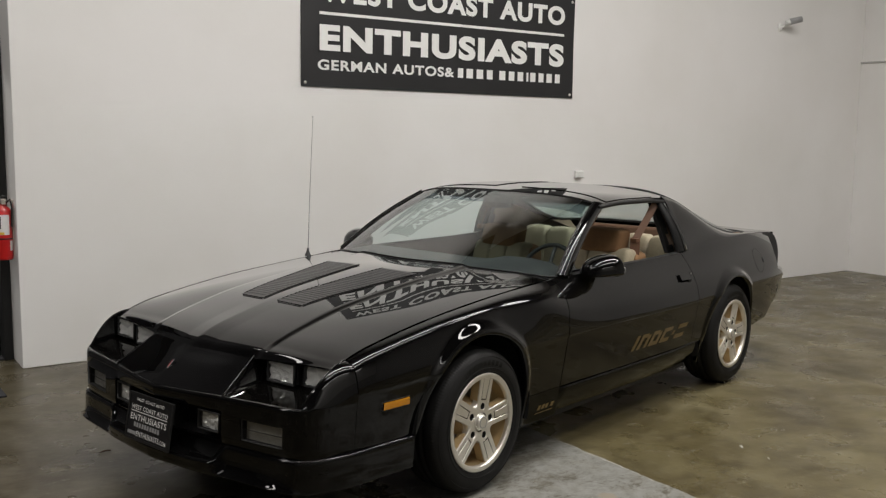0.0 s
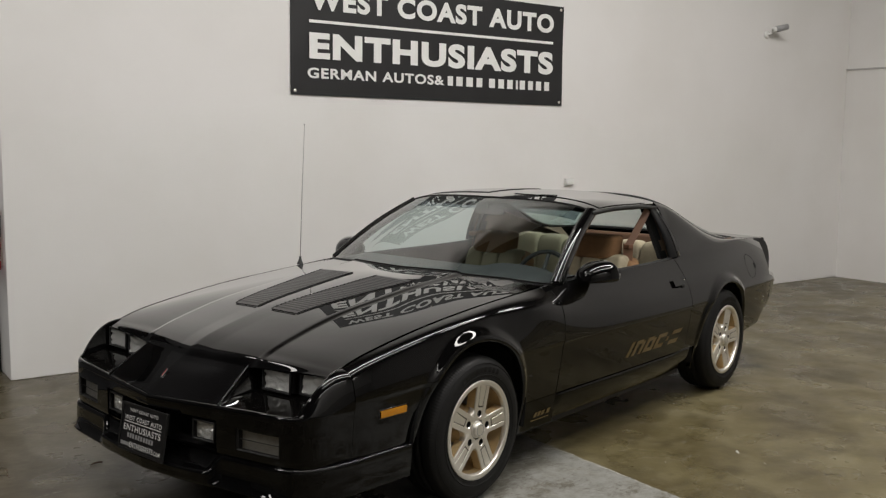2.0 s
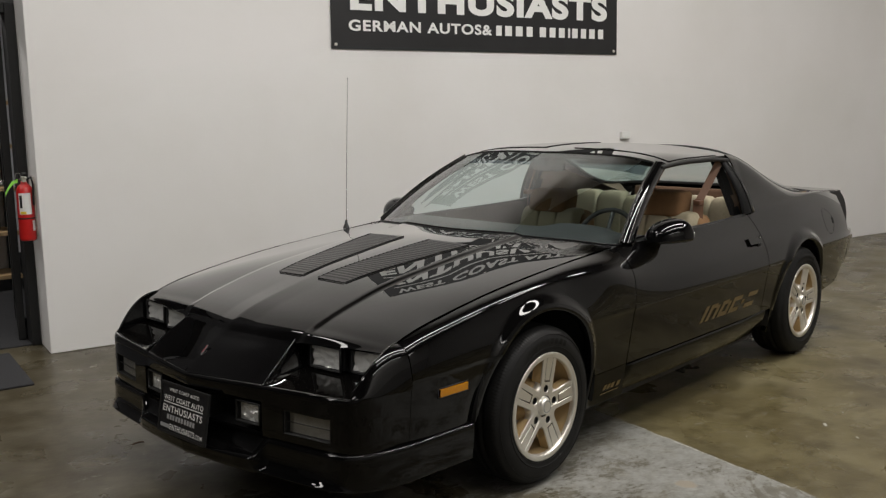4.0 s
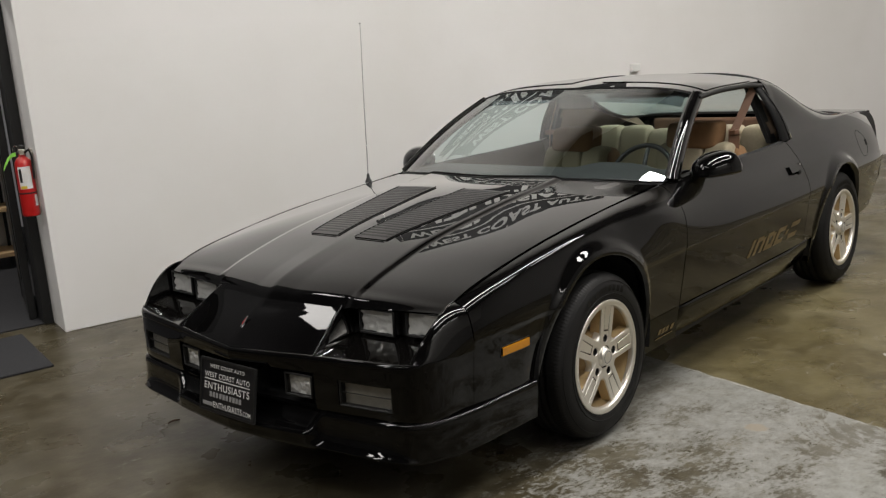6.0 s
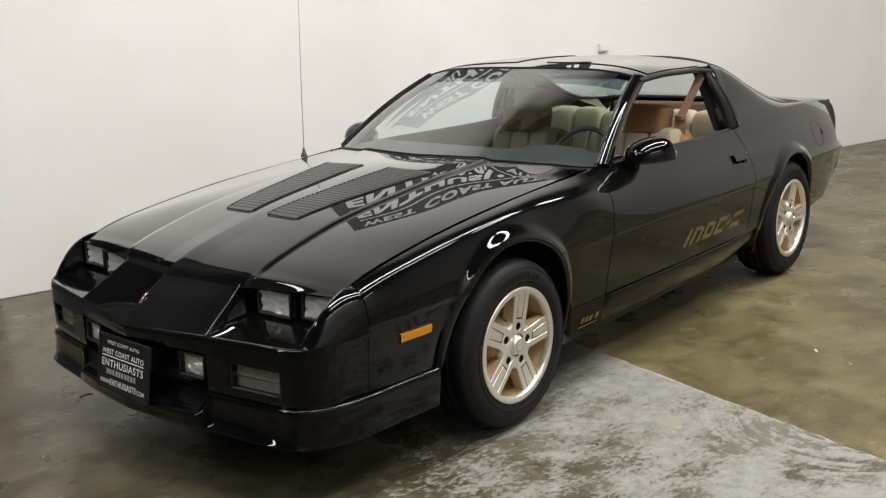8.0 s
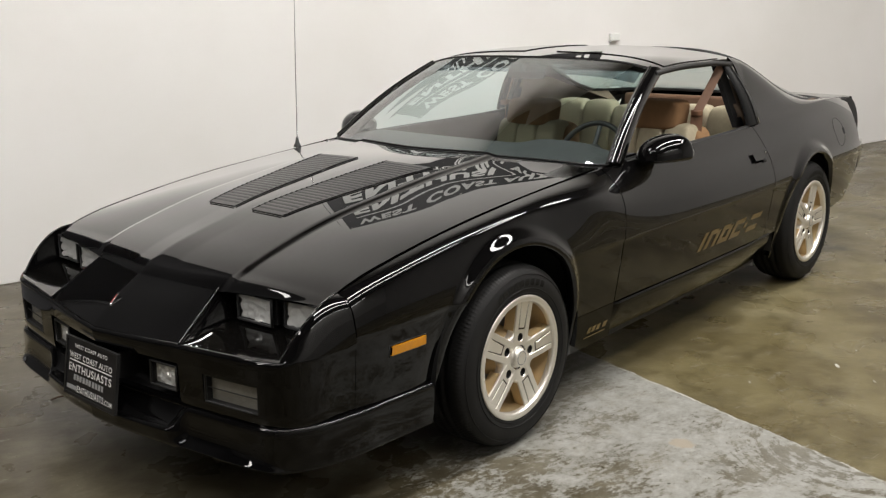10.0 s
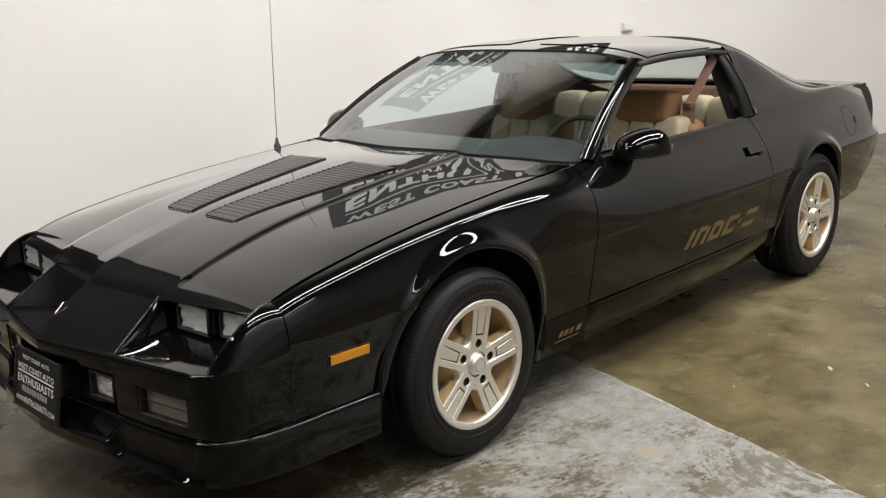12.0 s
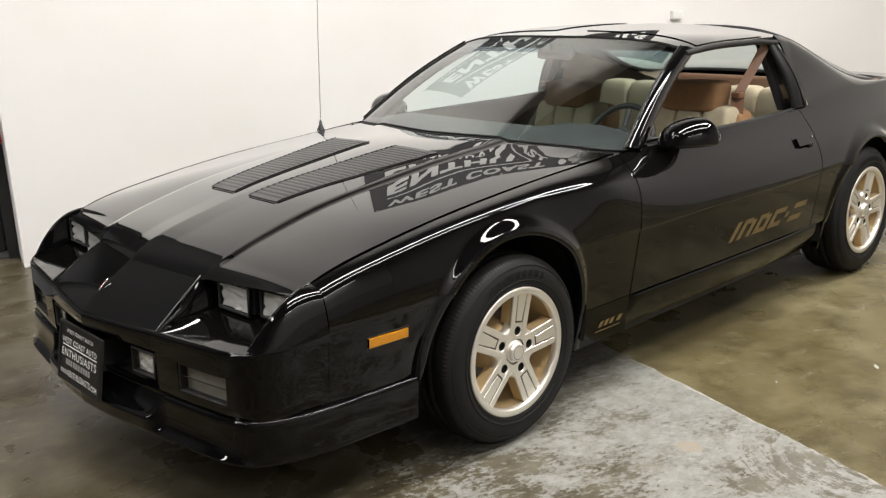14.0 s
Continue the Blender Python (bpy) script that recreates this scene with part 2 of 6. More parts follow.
    l.new(offset.outputs[0], span.inputs[0])
    part_xyz = n.new("ShaderNodeSeparateXYZ")
    l.new(offset.outputs[0], part_xyz.inputs[0])
    turn = math_node("ARCTAN2", part_xyz.outputs[1], math_node("MULTIPLY", part_xyz.outputs[0], -1.0))
    polar = n.new("ShaderNodeCombineXYZ")
    l.new(math_node("MULTIPLY", span.outputs["Value"], 26.0), polar.inputs[0])
    l.new(math_node("MULTIPLY", turn, 1.6), polar.inputs[1])
    rake = n.new("ShaderNodeTexNoise")
    rake.inputs["Scale"].default_value, rake.inputs["Detail"].default_value, rake.inputs["Roughness"].default_value = 1.0, 9, 0.72
    l.new(polar.outputs[0], rake.inputs["Vector"])
    fade = ramp(math_node("ADD", span.outputs["Value"], math_node("MULTIPLY", tex(4.0, 8, 0.7), 0.35)), [(0.44, grey(1)), (0.76, grey(0))])
    scraped = math_node("MULTIPLY", fade, ramp(rake.outputs["Fac"], [(0.44, grey(0)), (0.56, grey(1))]))
    flakes = math_node("SUBTRACT", flakes, math_node("MULTIPLY", scraped, 0.15))
    paint = ramp(flakes, [(0.478, grey(0)), (0.505, grey(0.75)), (0.56, grey(1))])
    # thin film left between the flakes beside the joint
    film = n.new("ShaderNodeMapRange")
    film.inputs[1].default_value, film.inputs[2].default_value = -0.3, 0.75
    film.inputs[3].default_value, film.inputs[4].default_value = 0.0, 0.42
    l.new(xyz.outputs[0], film.inputs[0])
    paint = math_node("MAXIMUM", paint, math_node("MULTIPLY", film.outputs[0], ramp(tex(2.6, 6, 0.6), [(0.36, grey(0.25)), (0.58, grey(1))])))
    tone = ramp(tex(14, 14, 0.85), [(0.3, (0.098, 0.095, 0.080)), (0.46, (0.196, 0.194, 0.174)), (0.6, (0.248, 0.248, 0.230)), (0.75, (0.33, 0.328, 0.305))])
    color = mix(math_node("MULTIPLY", paint, before), color, tone)
    # chipped bright lip where the paint stops at the joint
    lip = math_node("MULTIPLY", math_node("MULTIPLY", before, paint), math_node("GREATER_THAN", math_node("ADD", edge, math_node("MULTIPLY", tex(5, 8, 0.75), 0.09)), 1.063))
    lip = math_node("MULTIPLY", lip, ramp(tex(3.2, 9, 0.7), [(0.42, grey(0.15)), (0.56, grey(1))]))
    color = mix(lip, color, (0.34, 0.33, 0.30))
    # cloudy wear on two scales
    blot = ramp(tex(4.2, 12, 0.74), [(0.36, grey(0.6)), (0.54, grey(0))])
    color = mix(math_node("MULTIPLY", blot, math_node("SUBTRACT", 1.0, math_node("MULTIPLY", paint, before))), color, (0.034, 0.026, 0.011))
    haze = ramp(tex(8.5, 14, 0.82), [(0.52, grey(0)), (0.74, grey(0.55))])
    color = mix(haze, color, (0.165, 0.148, 0.105))
    # pale scuffs and dark drips
    scuff = ramp(tex(6.5, 12, 0.74, (1.0, 2.6, 1)), [(0.60, grey(0)), (0.66, grey(0.55))])
    color = mix(scuff, color, (0.22, 0.21, 0.185))
    spots = ramp(tex(11, 4, 0.5), [(0.73, grey(0)), (0.78, grey(0.6))])
    color = mix(spots, color, (0.045, 0.04, 0.035))
    # sparse pale grit, and one oily stain behind the car's rear wheel
    grit = ramp(tex(60, 3, 0.5), [(0.745, grey(0)), (0.765, grey(0.7))])
    color = mix(grit, color, (0.30, 0.29, 0.26))
    pit = ramp(tex(38, 3, 0.5, (1.3, 1, 1)), [(0.255, grey(0.7)), (0.27, grey(0))])
    color = mix(pit, color, (0.03, 0.026, 0.02))
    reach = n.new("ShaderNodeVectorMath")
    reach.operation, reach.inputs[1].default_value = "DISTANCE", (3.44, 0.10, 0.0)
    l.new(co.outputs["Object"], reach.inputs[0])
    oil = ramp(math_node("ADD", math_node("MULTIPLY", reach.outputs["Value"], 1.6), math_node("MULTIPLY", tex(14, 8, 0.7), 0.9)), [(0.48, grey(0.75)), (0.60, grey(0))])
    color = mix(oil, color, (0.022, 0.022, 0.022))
    # a tan patch of filler in the paint
    patch = n.new("ShaderNodeVectorMath")
    patch.operation, patch.inputs[1].default_value = "DISTANCE", (0.70, -1.20, 0.0)
    l.new(co.outputs["Object"], patch.inputs[0])
    tan = ramp(math_node("ADD", math_node("MULTIPLY", patch.outputs["Value"], 7.0), math_node("MULTIPLY", tex(16, 5, 0.6), 0.5)), [(0.48, grey(0.85)), (0.56, grey(0))])
    color = mix(tan, color, (0.235, 0.205, 0.158))
    l.new(color, b.inputs["Base Color"])
    b.inputs["Specular IOR Level"].default_value = 0.28
    r = n.new("ShaderNodeMapRange")
    r.inputs[1].default_value, r.inputs[2].default_value = 0.3, 0.7
    r.inputs[3].default_value, r.inputs[4].default_value = 0.20, 0.42
    l.new(tex(3.3, 7), r.inputs[0])
    rough = math_node("ADD", r.outputs[0], math_node("MULTIPLY", math_node("MULTIPLY", paint, before), 0.22))
    l.new(rough, b.inputs["Roughness"])
    bp = n.new("ShaderNodeBump")
    bp.inputs["Strength"].default_value, bp.inputs["Distance"].default_value = 0.25, 0.004
    l.new(math_node("ADD", tex(30, 6), math_node("MULTIPLY", paint, 0.35)), bp.inputs["Height"])
    l.new(bp.outputs[0], b.inputs["Normal"])
    return m


CONCRETE = concrete()

# ---------------- mesh helpers ----------------


def part(name, data, mat, parent=None, label="", smooth=True, thick=0.0, bevel=0.0):
    """Links a bmesh, or a (verts, faces) pair, as one mesh object."""
    me = bpy.data.meshes.new(name)
    if isinstance(data, bmesh.types.BMesh):
        data.to_mesh(me)
        data.free()
    else:
        me.from_pydata([tuple(map(float, v)) for v in data[0]], [], data[1])
    me.update()
    for mt in mat if isinstance(mat, (list, tuple)) else [mat]:
        me.materials.append(mt)
    if smooth:
        me.shade_smooth()
    ob = new(name, me)
    ob.parent = parent
    if label:
        ob["label"] = label
    if thick:
        s = ob.modifiers.new("thickness", "SOLIDIFY")
        s.thickness, s.offset = thick, -1
        ob.modifiers.new("crisp_edges", "EDGE_SPLIT").split_angle = radians(50)
    if bevel:
        bv = ob.modifiers.new("edge", "BEVEL")
        bv.width, bv.segments, bv.limit_method, bv.angle_limit = bevel, 2, "ANGLE", radians(35)
        ob.modifiers.new("normals", "WEIGHTED_NORMAL").keep_sharp = True
    return ob


def spline(xs, ys):
    """Natural cubic through the knots, as a function; straight on past the ends."""
    xs, ys = np.array(xs, float), np.array(ys, float)
    n, h = len(xs), np.diff(xs)
    a, r = np.eye(n), np.zeros(n)
    for i in range(1, n - 1):
        a[i, i - 1 : i + 2] = h[i - 1], 2 * (h[i - 1] + h[i]), h[i]
        r[i] = 6 * ((ys[i + 1] - ys[i]) / h[i] - (ys[i] - ys[i - 1]) / h[i - 1])
    m = np.linalg.solve(a, r)

    def at(x):
        x = np.asarray(x, float)
        c = np.clip(x, xs[0], xs[-1])
        i = np.clip(np.searchsorted(xs, c) - 1, 0, n - 2)
        p, q = xs[i + 1] - c, c - xs[i]
        v = (m[i] * p**3 + m[i + 1] * q**3) / (6 * h[i]) + (ys[i] / h[i] - m[i] * h[i] / 6) * p + (ys[i + 1] / h[i] - m[i + 1] * h[i] / 6) * q
        return v

    return at


def step(x):
    x = np.clip(x, 0, 1)
    return x * x * (3 - 2 * x)


def sheet(points, keep=None, out=None):
    """A grid of points (n x m x 3) as verts and faces; keep: an (n-1 x m-1) mask; out: a point that the faces look away from."""
    p = np.asarray(points, float)
    n, m = p.shape[:2]
    i, j = np.meshgrid(np.arange(n - 1), np.arange(m - 1), indexing="ij")
    f = np.stack([i * m + j, i * m + j + 1, (i + 1) * m + j + 1, (i + 1) * m + j], -1)
    f = f[keep] if keep is not None else f.reshape(-1, 4)
    v = p.reshape(-1, 3)
    if out is not None:
        q = v[f]
        normal = np.cross(q[:, 2] - q[:, 0], q[:, 3] - q[:, 1])
        if (normal * (q.mean(1) - np.asarray(out))).sum() < 0:
            f = f[:, ::-1]
    used = np.unique(f)
    new_index = np.full(len(v), -1)
    new_index[used] = np.arange(len(used))
    return v[used], new_index[f].tolist()


def joined(*meshes):
    v, f = [], []
    for a, b in meshes:
        k = sum(len(x) for x in v)
        v.append(np.asarray(a))
        f += [[i + k for i in q] for q in b]
    return np.concatenate(v), f


def box(x0, x1, y0, y1, z0, z1, bm=None):
    bm = bm or bmesh.new()
    m = Matrix.Translation(((x0 + x1) / 2, (y0 + y1) / 2, (z0 + z1) / 2)) @ Matrix.Diagonal((abs(x1 - x0), abs(y1 - y0), abs(z1 - z0), 1))
    bmesh.ops.create_cube(bm, size=1, matrix=m)
    return bm


def lathe(profile, turns=64, axis="y"):
    """Profile of (radius, along) spun about the y axis."""
    a = np.linspace(0, 2 * math.pi, turns, endpoint=False)
    pr = np.array(profile, float)
    x = pr[:, 0, None] * np.cos(a)
    z = pr[:, 0, None] * np.sin(a)
    y = np.repeat(pr[:, 1, None], turns, 1)
    v = np.stack([x, y, z], -1).reshape(-1, 3)
    f = []
    for i in range(len(pr) - 1):
        for j in range(turns):
            k = (j + 1) % turns
            f.append([i * turns + j, i * turns + k, (i + 1) * turns + k, (i + 1) * turns + j])
    return v, f


def tube(name, pts, radius, mat, parent=None, label="", taper=None):
    """A round rod along points."""
    cu = bpy.data.curves.new(name, "CURVE")
    cu.dimensions, cu.bevel_depth, cu.bevel_resolution, cu.use_fill_caps = "3D", radius, 3, True
    s = cu.splines.new("POLY")
    s.points.add(len(pts) - 1)
    for i, (p, q) in enumerate(zip(s.points, pts)):
        p.co = (*q, 1)
        if taper:
            p.radius = taper[i]
    ob = bpy.data.objects.new(name + "_path", cu)
    scene.collection.objects.link(ob)
    me = bpy.data.meshes.new_from_object(ob.evaluated_get(bpy.context.evaluated_depsgraph_get()))
    bpy.data.objects.remove(ob)
    bpy.data.curves.remove(cu)
    me.materials.clear()
    me.materials.append(mat)
    me.shade_smooth()
    o = new(name, me)
    o.parent = parent
    if label:
        o["label"] = label
    return o


def words(name, text, height, width, m, mat, parent, depth=0.001, bold=0.0):
    """A line of lettering as a mesh: left edge and baseline at the origin of m, drawn in its x-z plane towards -y."""
    cu = bpy.data.curves.new(name, "FONT")
    cu.body, cu.size, cu.extrude, cu.offset, cu.space_character = text, 1.0, 0.0, bold, 1.12
    ob = bpy.data.objects.new(name + "_text", cu)
    scene.collection.objects.link(ob)
    me = bpy.data.meshes.new_from_object(ob.evaluated_get(bpy.context.evaluated_depsgraph_get()))
    bpy.data.objects.remove(ob)
    bpy.data.curves.remove(cu)
    co = np.array([v.co[:] for v in me.vertices])
    lo, hi = co.min(0), co.max(0)
    at = [m @ Vector(((x - lo[0]) / (hi[0] - lo[0]) * width, -depth, (y - lo[1]) / (hi[1] - lo[1]) * height)) for x, y, _ in co]
    # one mesh a letter: faces that hang together
    owner = list(range(len(co)))

    def root(i):
        while owner[i] != i:
            owner[i] = owner[owner[i]]
            i = owner[i]
        return i

    for p in me.polygons:
        for i in p.vertices[1:]:
            owner[root(i)] = root(p.vertices[0])
    letters = {}
    for p in me.polygons:
        letters.setdefault(root(p.vertices[0]), []).append(list(p.vertices))
    bpy.data.meshes.remove(me)
    for faces in letters.values():
        used = sorted({i for f in faces for i in f})
        index = {k: i for i, k in enumerate(used)}
        part(name, ([at[i] for i in used], [[index[i] for i in f] for f in faces]), mat, parent, smooth=False)


def empty(name, label, category, at=None, group=""):
    e = new(name)
    if at is not None:
        e.matrix_world = at
    return tagged(e, label, category, group)

# ---------------- the room ----------------


def slab(name, u0, u1, v0, v1, z0, z1, mat, label="", bevel=0.0):
    """A block in the room's axes, as a piece of the setting."""
    ob = part(name, box(u0, u1, v0, v1, z0, z1), mat, None, label, smooth=False, bevel=bevel)
    ob.matrix_world = pose(0, 0, 0, 0, 0, WALL_TURN)
    return tagged(ob, kind="structure")


U_END, U_LEFT, V_BACK, TOP = 8.165, -13.0, -9.6, 6.4
JAMB, DOOR_V = -1.045, 2.815
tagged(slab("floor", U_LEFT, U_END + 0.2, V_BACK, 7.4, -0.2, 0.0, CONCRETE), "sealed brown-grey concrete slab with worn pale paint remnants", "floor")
tagged(slab("wall_sign", JAMB, U_END + 0.2, WALL_V, DOOR_V + 0.14, 0.0, TOP, WALL, bevel=0.006), "smooth white painted wall carrying the banner", "wall")
END_V = 1.3
tagged(slab("wall_end", U_END, U_END + 0.2, END_V, WALL_V - 0.002, 0.0, 2.457, WALL), "white painted end wall below a ledge line", "wall")
# Out of view; greyed only to dim what the car's side reflects.
tagged(slab("wall_end_far", U_END + 0.01, U_END + 0.2, V_BACK, END_V - 0.002, 0.0, TOP, GREY_WALL), "unseen stretch of the end wall, greyed to dim the door's reflection", "wall")
tagged(slab("wall_end_upper", U_END + 0.02, U_END + 0.2, END_V, WALL_V - 0.002, 2.461, TOP, WALL), "white painted upper end wall set slightly back", "wall")
tagged(slab("trim_ledge", U_END - 0.012, U_END - 0.001, END_V, WALL_V - 0.004, 2.444, 2.462, GREY_WALL), "thin grey ledge along the end wall", "trim")
# Unseen walls added to close the bay; tones chosen for reflections in the paint.
tagged(slab("wall_back", U_LEFT, U_END, V_BACK - 0.2, V_BACK, 0.0, 2.2, GREY_WALL), "unseen lower back wall, grey for the reflections in the car", "wall")
tagged(slab("wall_back_upper", U_LEFT, U_END, V_BACK - 0.2, V_BACK, 2.202, TOP, WALL), "unseen upper back wall, white for the reflections in the car", "wall")
tagged(slab("wall_left", U_LEFT - 0.2, U_LEFT, V_BACK, 7.4, 0.0, TOP, BACK_WALL), "unseen plain wall closing the bay, darkened in its colour", "wall")
tagged(slab("ceiling", U_LEFT, U_END + 0.2, V_BACK, 7.4, TOP, TOP + 0.15, CEILING), "unseen ceiling above the lamps, its unlit darkness put into the colour", "ceiling")
# the recessed wall with the doorway
DOOR_L, DOOR_R, DOOR_TOP = -2.08, JAMB - 0.06, 2.19
tagged(slab("wall_door_upper", U_LEFT, JAMB - 0.002, DOOR_V, DOOR_V + 0.14, DOOR_TOP, TOP, DARK_WALL), "charcoal wall above the doorway", "wall")
tagged(slab("wall_door_side", U_LEFT, DOOR_L, DOOR_V, DOOR_V + 0.14, 0.0, DOOR_TOP - 0.002, DARK_WALL), "charcoal wall beside the doorway", "wall")
tagged(slab("wall_room_far", U_LEFT, 1.2, 7.2, 7.4, 0.0, TOP, WALL_GREY), "grey wall of the room beyond the doorway", "wall")
tagged(slab("wall_room_side", 1.0, 1.2, DOOR_V + 0.14, 7.2, 0.0, TOP, WALL_GREY), "grey side wall of the room beyond the doorway", "wall")
tagged(slab("carpet_beyond", -5.0, 1.0, DOOR_V + 0.005, 7.2, 0.0, 0.008, CARPET), "dark carpet of the room beyond the doorway", "carpet")
for name, u0, u1, z0, z1 in (("trim_door_right", DOOR_R, JAMB - 0.003, 0.0, DOOR_TOP), ("trim_door_left", DOOR_L + 0.002, DOOR_L + 0.06, 0.0, DOOR_TOP), ("trim_door_top", DOOR_L + 0.062, DOOR_R - 0.002, DOOR_TOP - 0.06, DOOR_TOP - 0.003)):
    tagged(slab(name, u0, u1, DOOR_V - 0.012, DOOR_V + 0.15, z0, z1, DARK, bevel=0.003), "black painted steel door frame", "door frame")
ROOM_TURN = pose(0, 0, 0, 0, 0, WALL_TURN)


def open_door():
    e = empty("door_1", "black door standing open into the next room", "door", Matrix.Translation(room(DOOR_R - 0.01, DOOR_V + 0.16)) @ ROOM_TURN @ pose(0, 0, 0, 0, 0, -7))
    part("door_leaf", box(-0.045, 0.0, 0.0, 0.72, 0.012, 2.08), DARK, e, smooth=False, bevel=0.003)
    part("door_panel", box(-0.052, -0.045, 0.12, 0.62, 0.25, 1.9), TRIM, e, smooth=False, bevel=0.004)
    part("door_edge_strip", box(-0.05, 0.004, 0.722, 0.732, 0.012, 2.08), TRIM, e, smooth=False)
    h = part("door_handle", box(-0.11, -0.052, 0.64, 0.67, 1.0, 1.03), CHROME, e, "chrome lever handle", smooth=False, bevel=0.004)
    return tagged(e, kind="structure")


open_door()


def shelf_unit():
    e = empty("shelf_unit", "pale wood shelving unit with thin black uprights", "shelf", Matrix.Translation(room(-1.25, 5.1, 0.008)) @ ROOM_TURN)
    for z in (0.10, 0.47, 0.84, 1.2, 1.56):
        part("shelf_board", box(-0.85, 0.42, -0.2, 0.2, z, z + 0.035), WOOD, e, smooth=False, bevel=0.003)
    for x in (-0.83, -0.2, 0.38):
        for y in (-0.18, 0.18):
            part("upright", box(x - 0.012, x + 0.012, y - 0.012, y + 0.012, 0, 1.75), DARK, e, smooth=False)
    part("back_panel", box(-0.85, 0.42, 0.205, 0.215, 0.1, 1.7), WHITE_PLASTIC, e, smooth=False)
    return e


shelf_unit()


def stored_bottle(u, z):
    v, f = lathe([(0.0, 0), (0.045, 0), (0.047, 0.01), (0.047, 0.15), (0.03, 0.19), (0.015, 0.2), (0.015, 0.23), (0.0, 0.23)], 20)
    v = np.stack([v[:, 0], v[:, 2], v[:, 1]], -1)
    ob = part("bottle", (v, f), DARK)
    ob.matrix_world = Matrix.Translation(room(u, 5.05, z + 0.008)) @ ROOM_TURN
    return tagged(ob, "small dark bottle on a wooden shelf", "bottle", "bottles on the shelf")


for u, z in ((-1.05, 0.875), (-1.2, 0.875), (-1.0, 0.505)):
    stored_bottle(u, z)


def floor_mat():
    bm = box(-2.4, -1.22, 1.86, 2.68, 0.0, 0.012)
    ob = part("floor_mat", bm, CARPET, smooth=False, bevel=0.004)
    ob.matrix_world = pose(0, 0, 0, 0, 0, WALL_TURN + 1.0)
    return tagged(ob, "charcoal ribbed doormat lying on the concrete", "doormat")


floor_mat()


def extinguisher():
    e = empty("fire_extinguisher", "red fire extinguisher hung beside the doorway", "fire extinguisher", Matrix.Translation(room(JAMB - 0.058, 2.62, 0.722)) @ ROOM_TURN @ Matrix.Diagonal((0.72, 0.72, 0.88, 1)))
    prof = [(0, 0), (0.062, 0), (0.068, 0.006), (0.070, 0.02), (0.070, 0.34), (0.064, 0.37), (0.045, 0.395), (0.026, 0.405), (0.024, 0.42), (0, 0.42)]
    v, f = lathe(prof, 40)
    part("cylinder", (np.stack([v[:, 0], -v[:, 2], v[:, 1]], -1), f), RED, e)
    v, f = lathe([(0.071, 0.155), (0.0725, 0.157), (0.0725, 0.163), (0.071, 0.165)], 40)
    part("band", (np.stack([v[:, 0], -v[:, 2], v[:, 1]], -1), f), TRIM, e)
    a = np.linspace(radians(205), radians(300), 14)
    for nm, z0, z1, mat, a0, a1, r in (("paper_label", 0.19, 0.34, LABEL, 215, 300, 0.0712), ("warning_print", 0.192, 0.21, YELLOW, 222, 262, 0.0717), ("picture_print", 0.235, 0.325, DARK, 222, 240, 0.0717), ("inspection_sticker", 0.07, 0.145, LABEL, 300, 328, 0.0712)):
        a = np.radians(np.linspace(a0, a1, 12))
        g = np.stack([np.stack([r * np.cos(a), r * np.sin(a), np.full(12, z)], -1) for z in (z0, z1)])
        part(nm, sheet(g, out=(0, 0, 0.2)), mat, e)
    part("valve", box(-0.018, 0.018, -0.03, 0.022, 0.415, 0.455), SILVER, e, smooth=False, bevel=0.003)
    part("upper_lever", box(-0.012, 0.012, -0.12, 0.02, 0.47, 0.482), DARK, e, smooth=False, bevel=0.002)
    part("lower_lever", box(-0.012, 0.012, -0.11, 0.02, 0.445, 0.455), SILVER, e, smooth=False, bevel=0.002)
    c = np.linspace(0, 2 * math.pi, 24)
    tube("pull_ring", [(-0.05 + 0.022 * math.cos(t), -0.05, 0.46 + 0.022 * math.sin(t)) for t in c], 0.003, CHROME, e)
    tube("hose", [(0.02, -0.03, 0.43), (0.05, -0.05, 0.45), (0.062, -0.06, 0.40), (0.055, -0.062, 0.25)], 0.009, TRIM, e)
    g = np.array([[(-0.055 - 0.11 * k, -0.06 + 0.012 * math.sin(5 * k), 0.44 - 0.09 * k * k - w) for w in (0, 0.026)] for k in np.linspace(0, 1, 8)])
    part("tag", sheet(g), GREEN, e, "green plastic inspection tag", thick=0.0008)
    part("wall_bracket", box(0.068, 0.079, -0.03, 0.03, 0.03, 0.45), SILVER, e, smooth=False, bevel=0.002)
    return e


extinguisher()


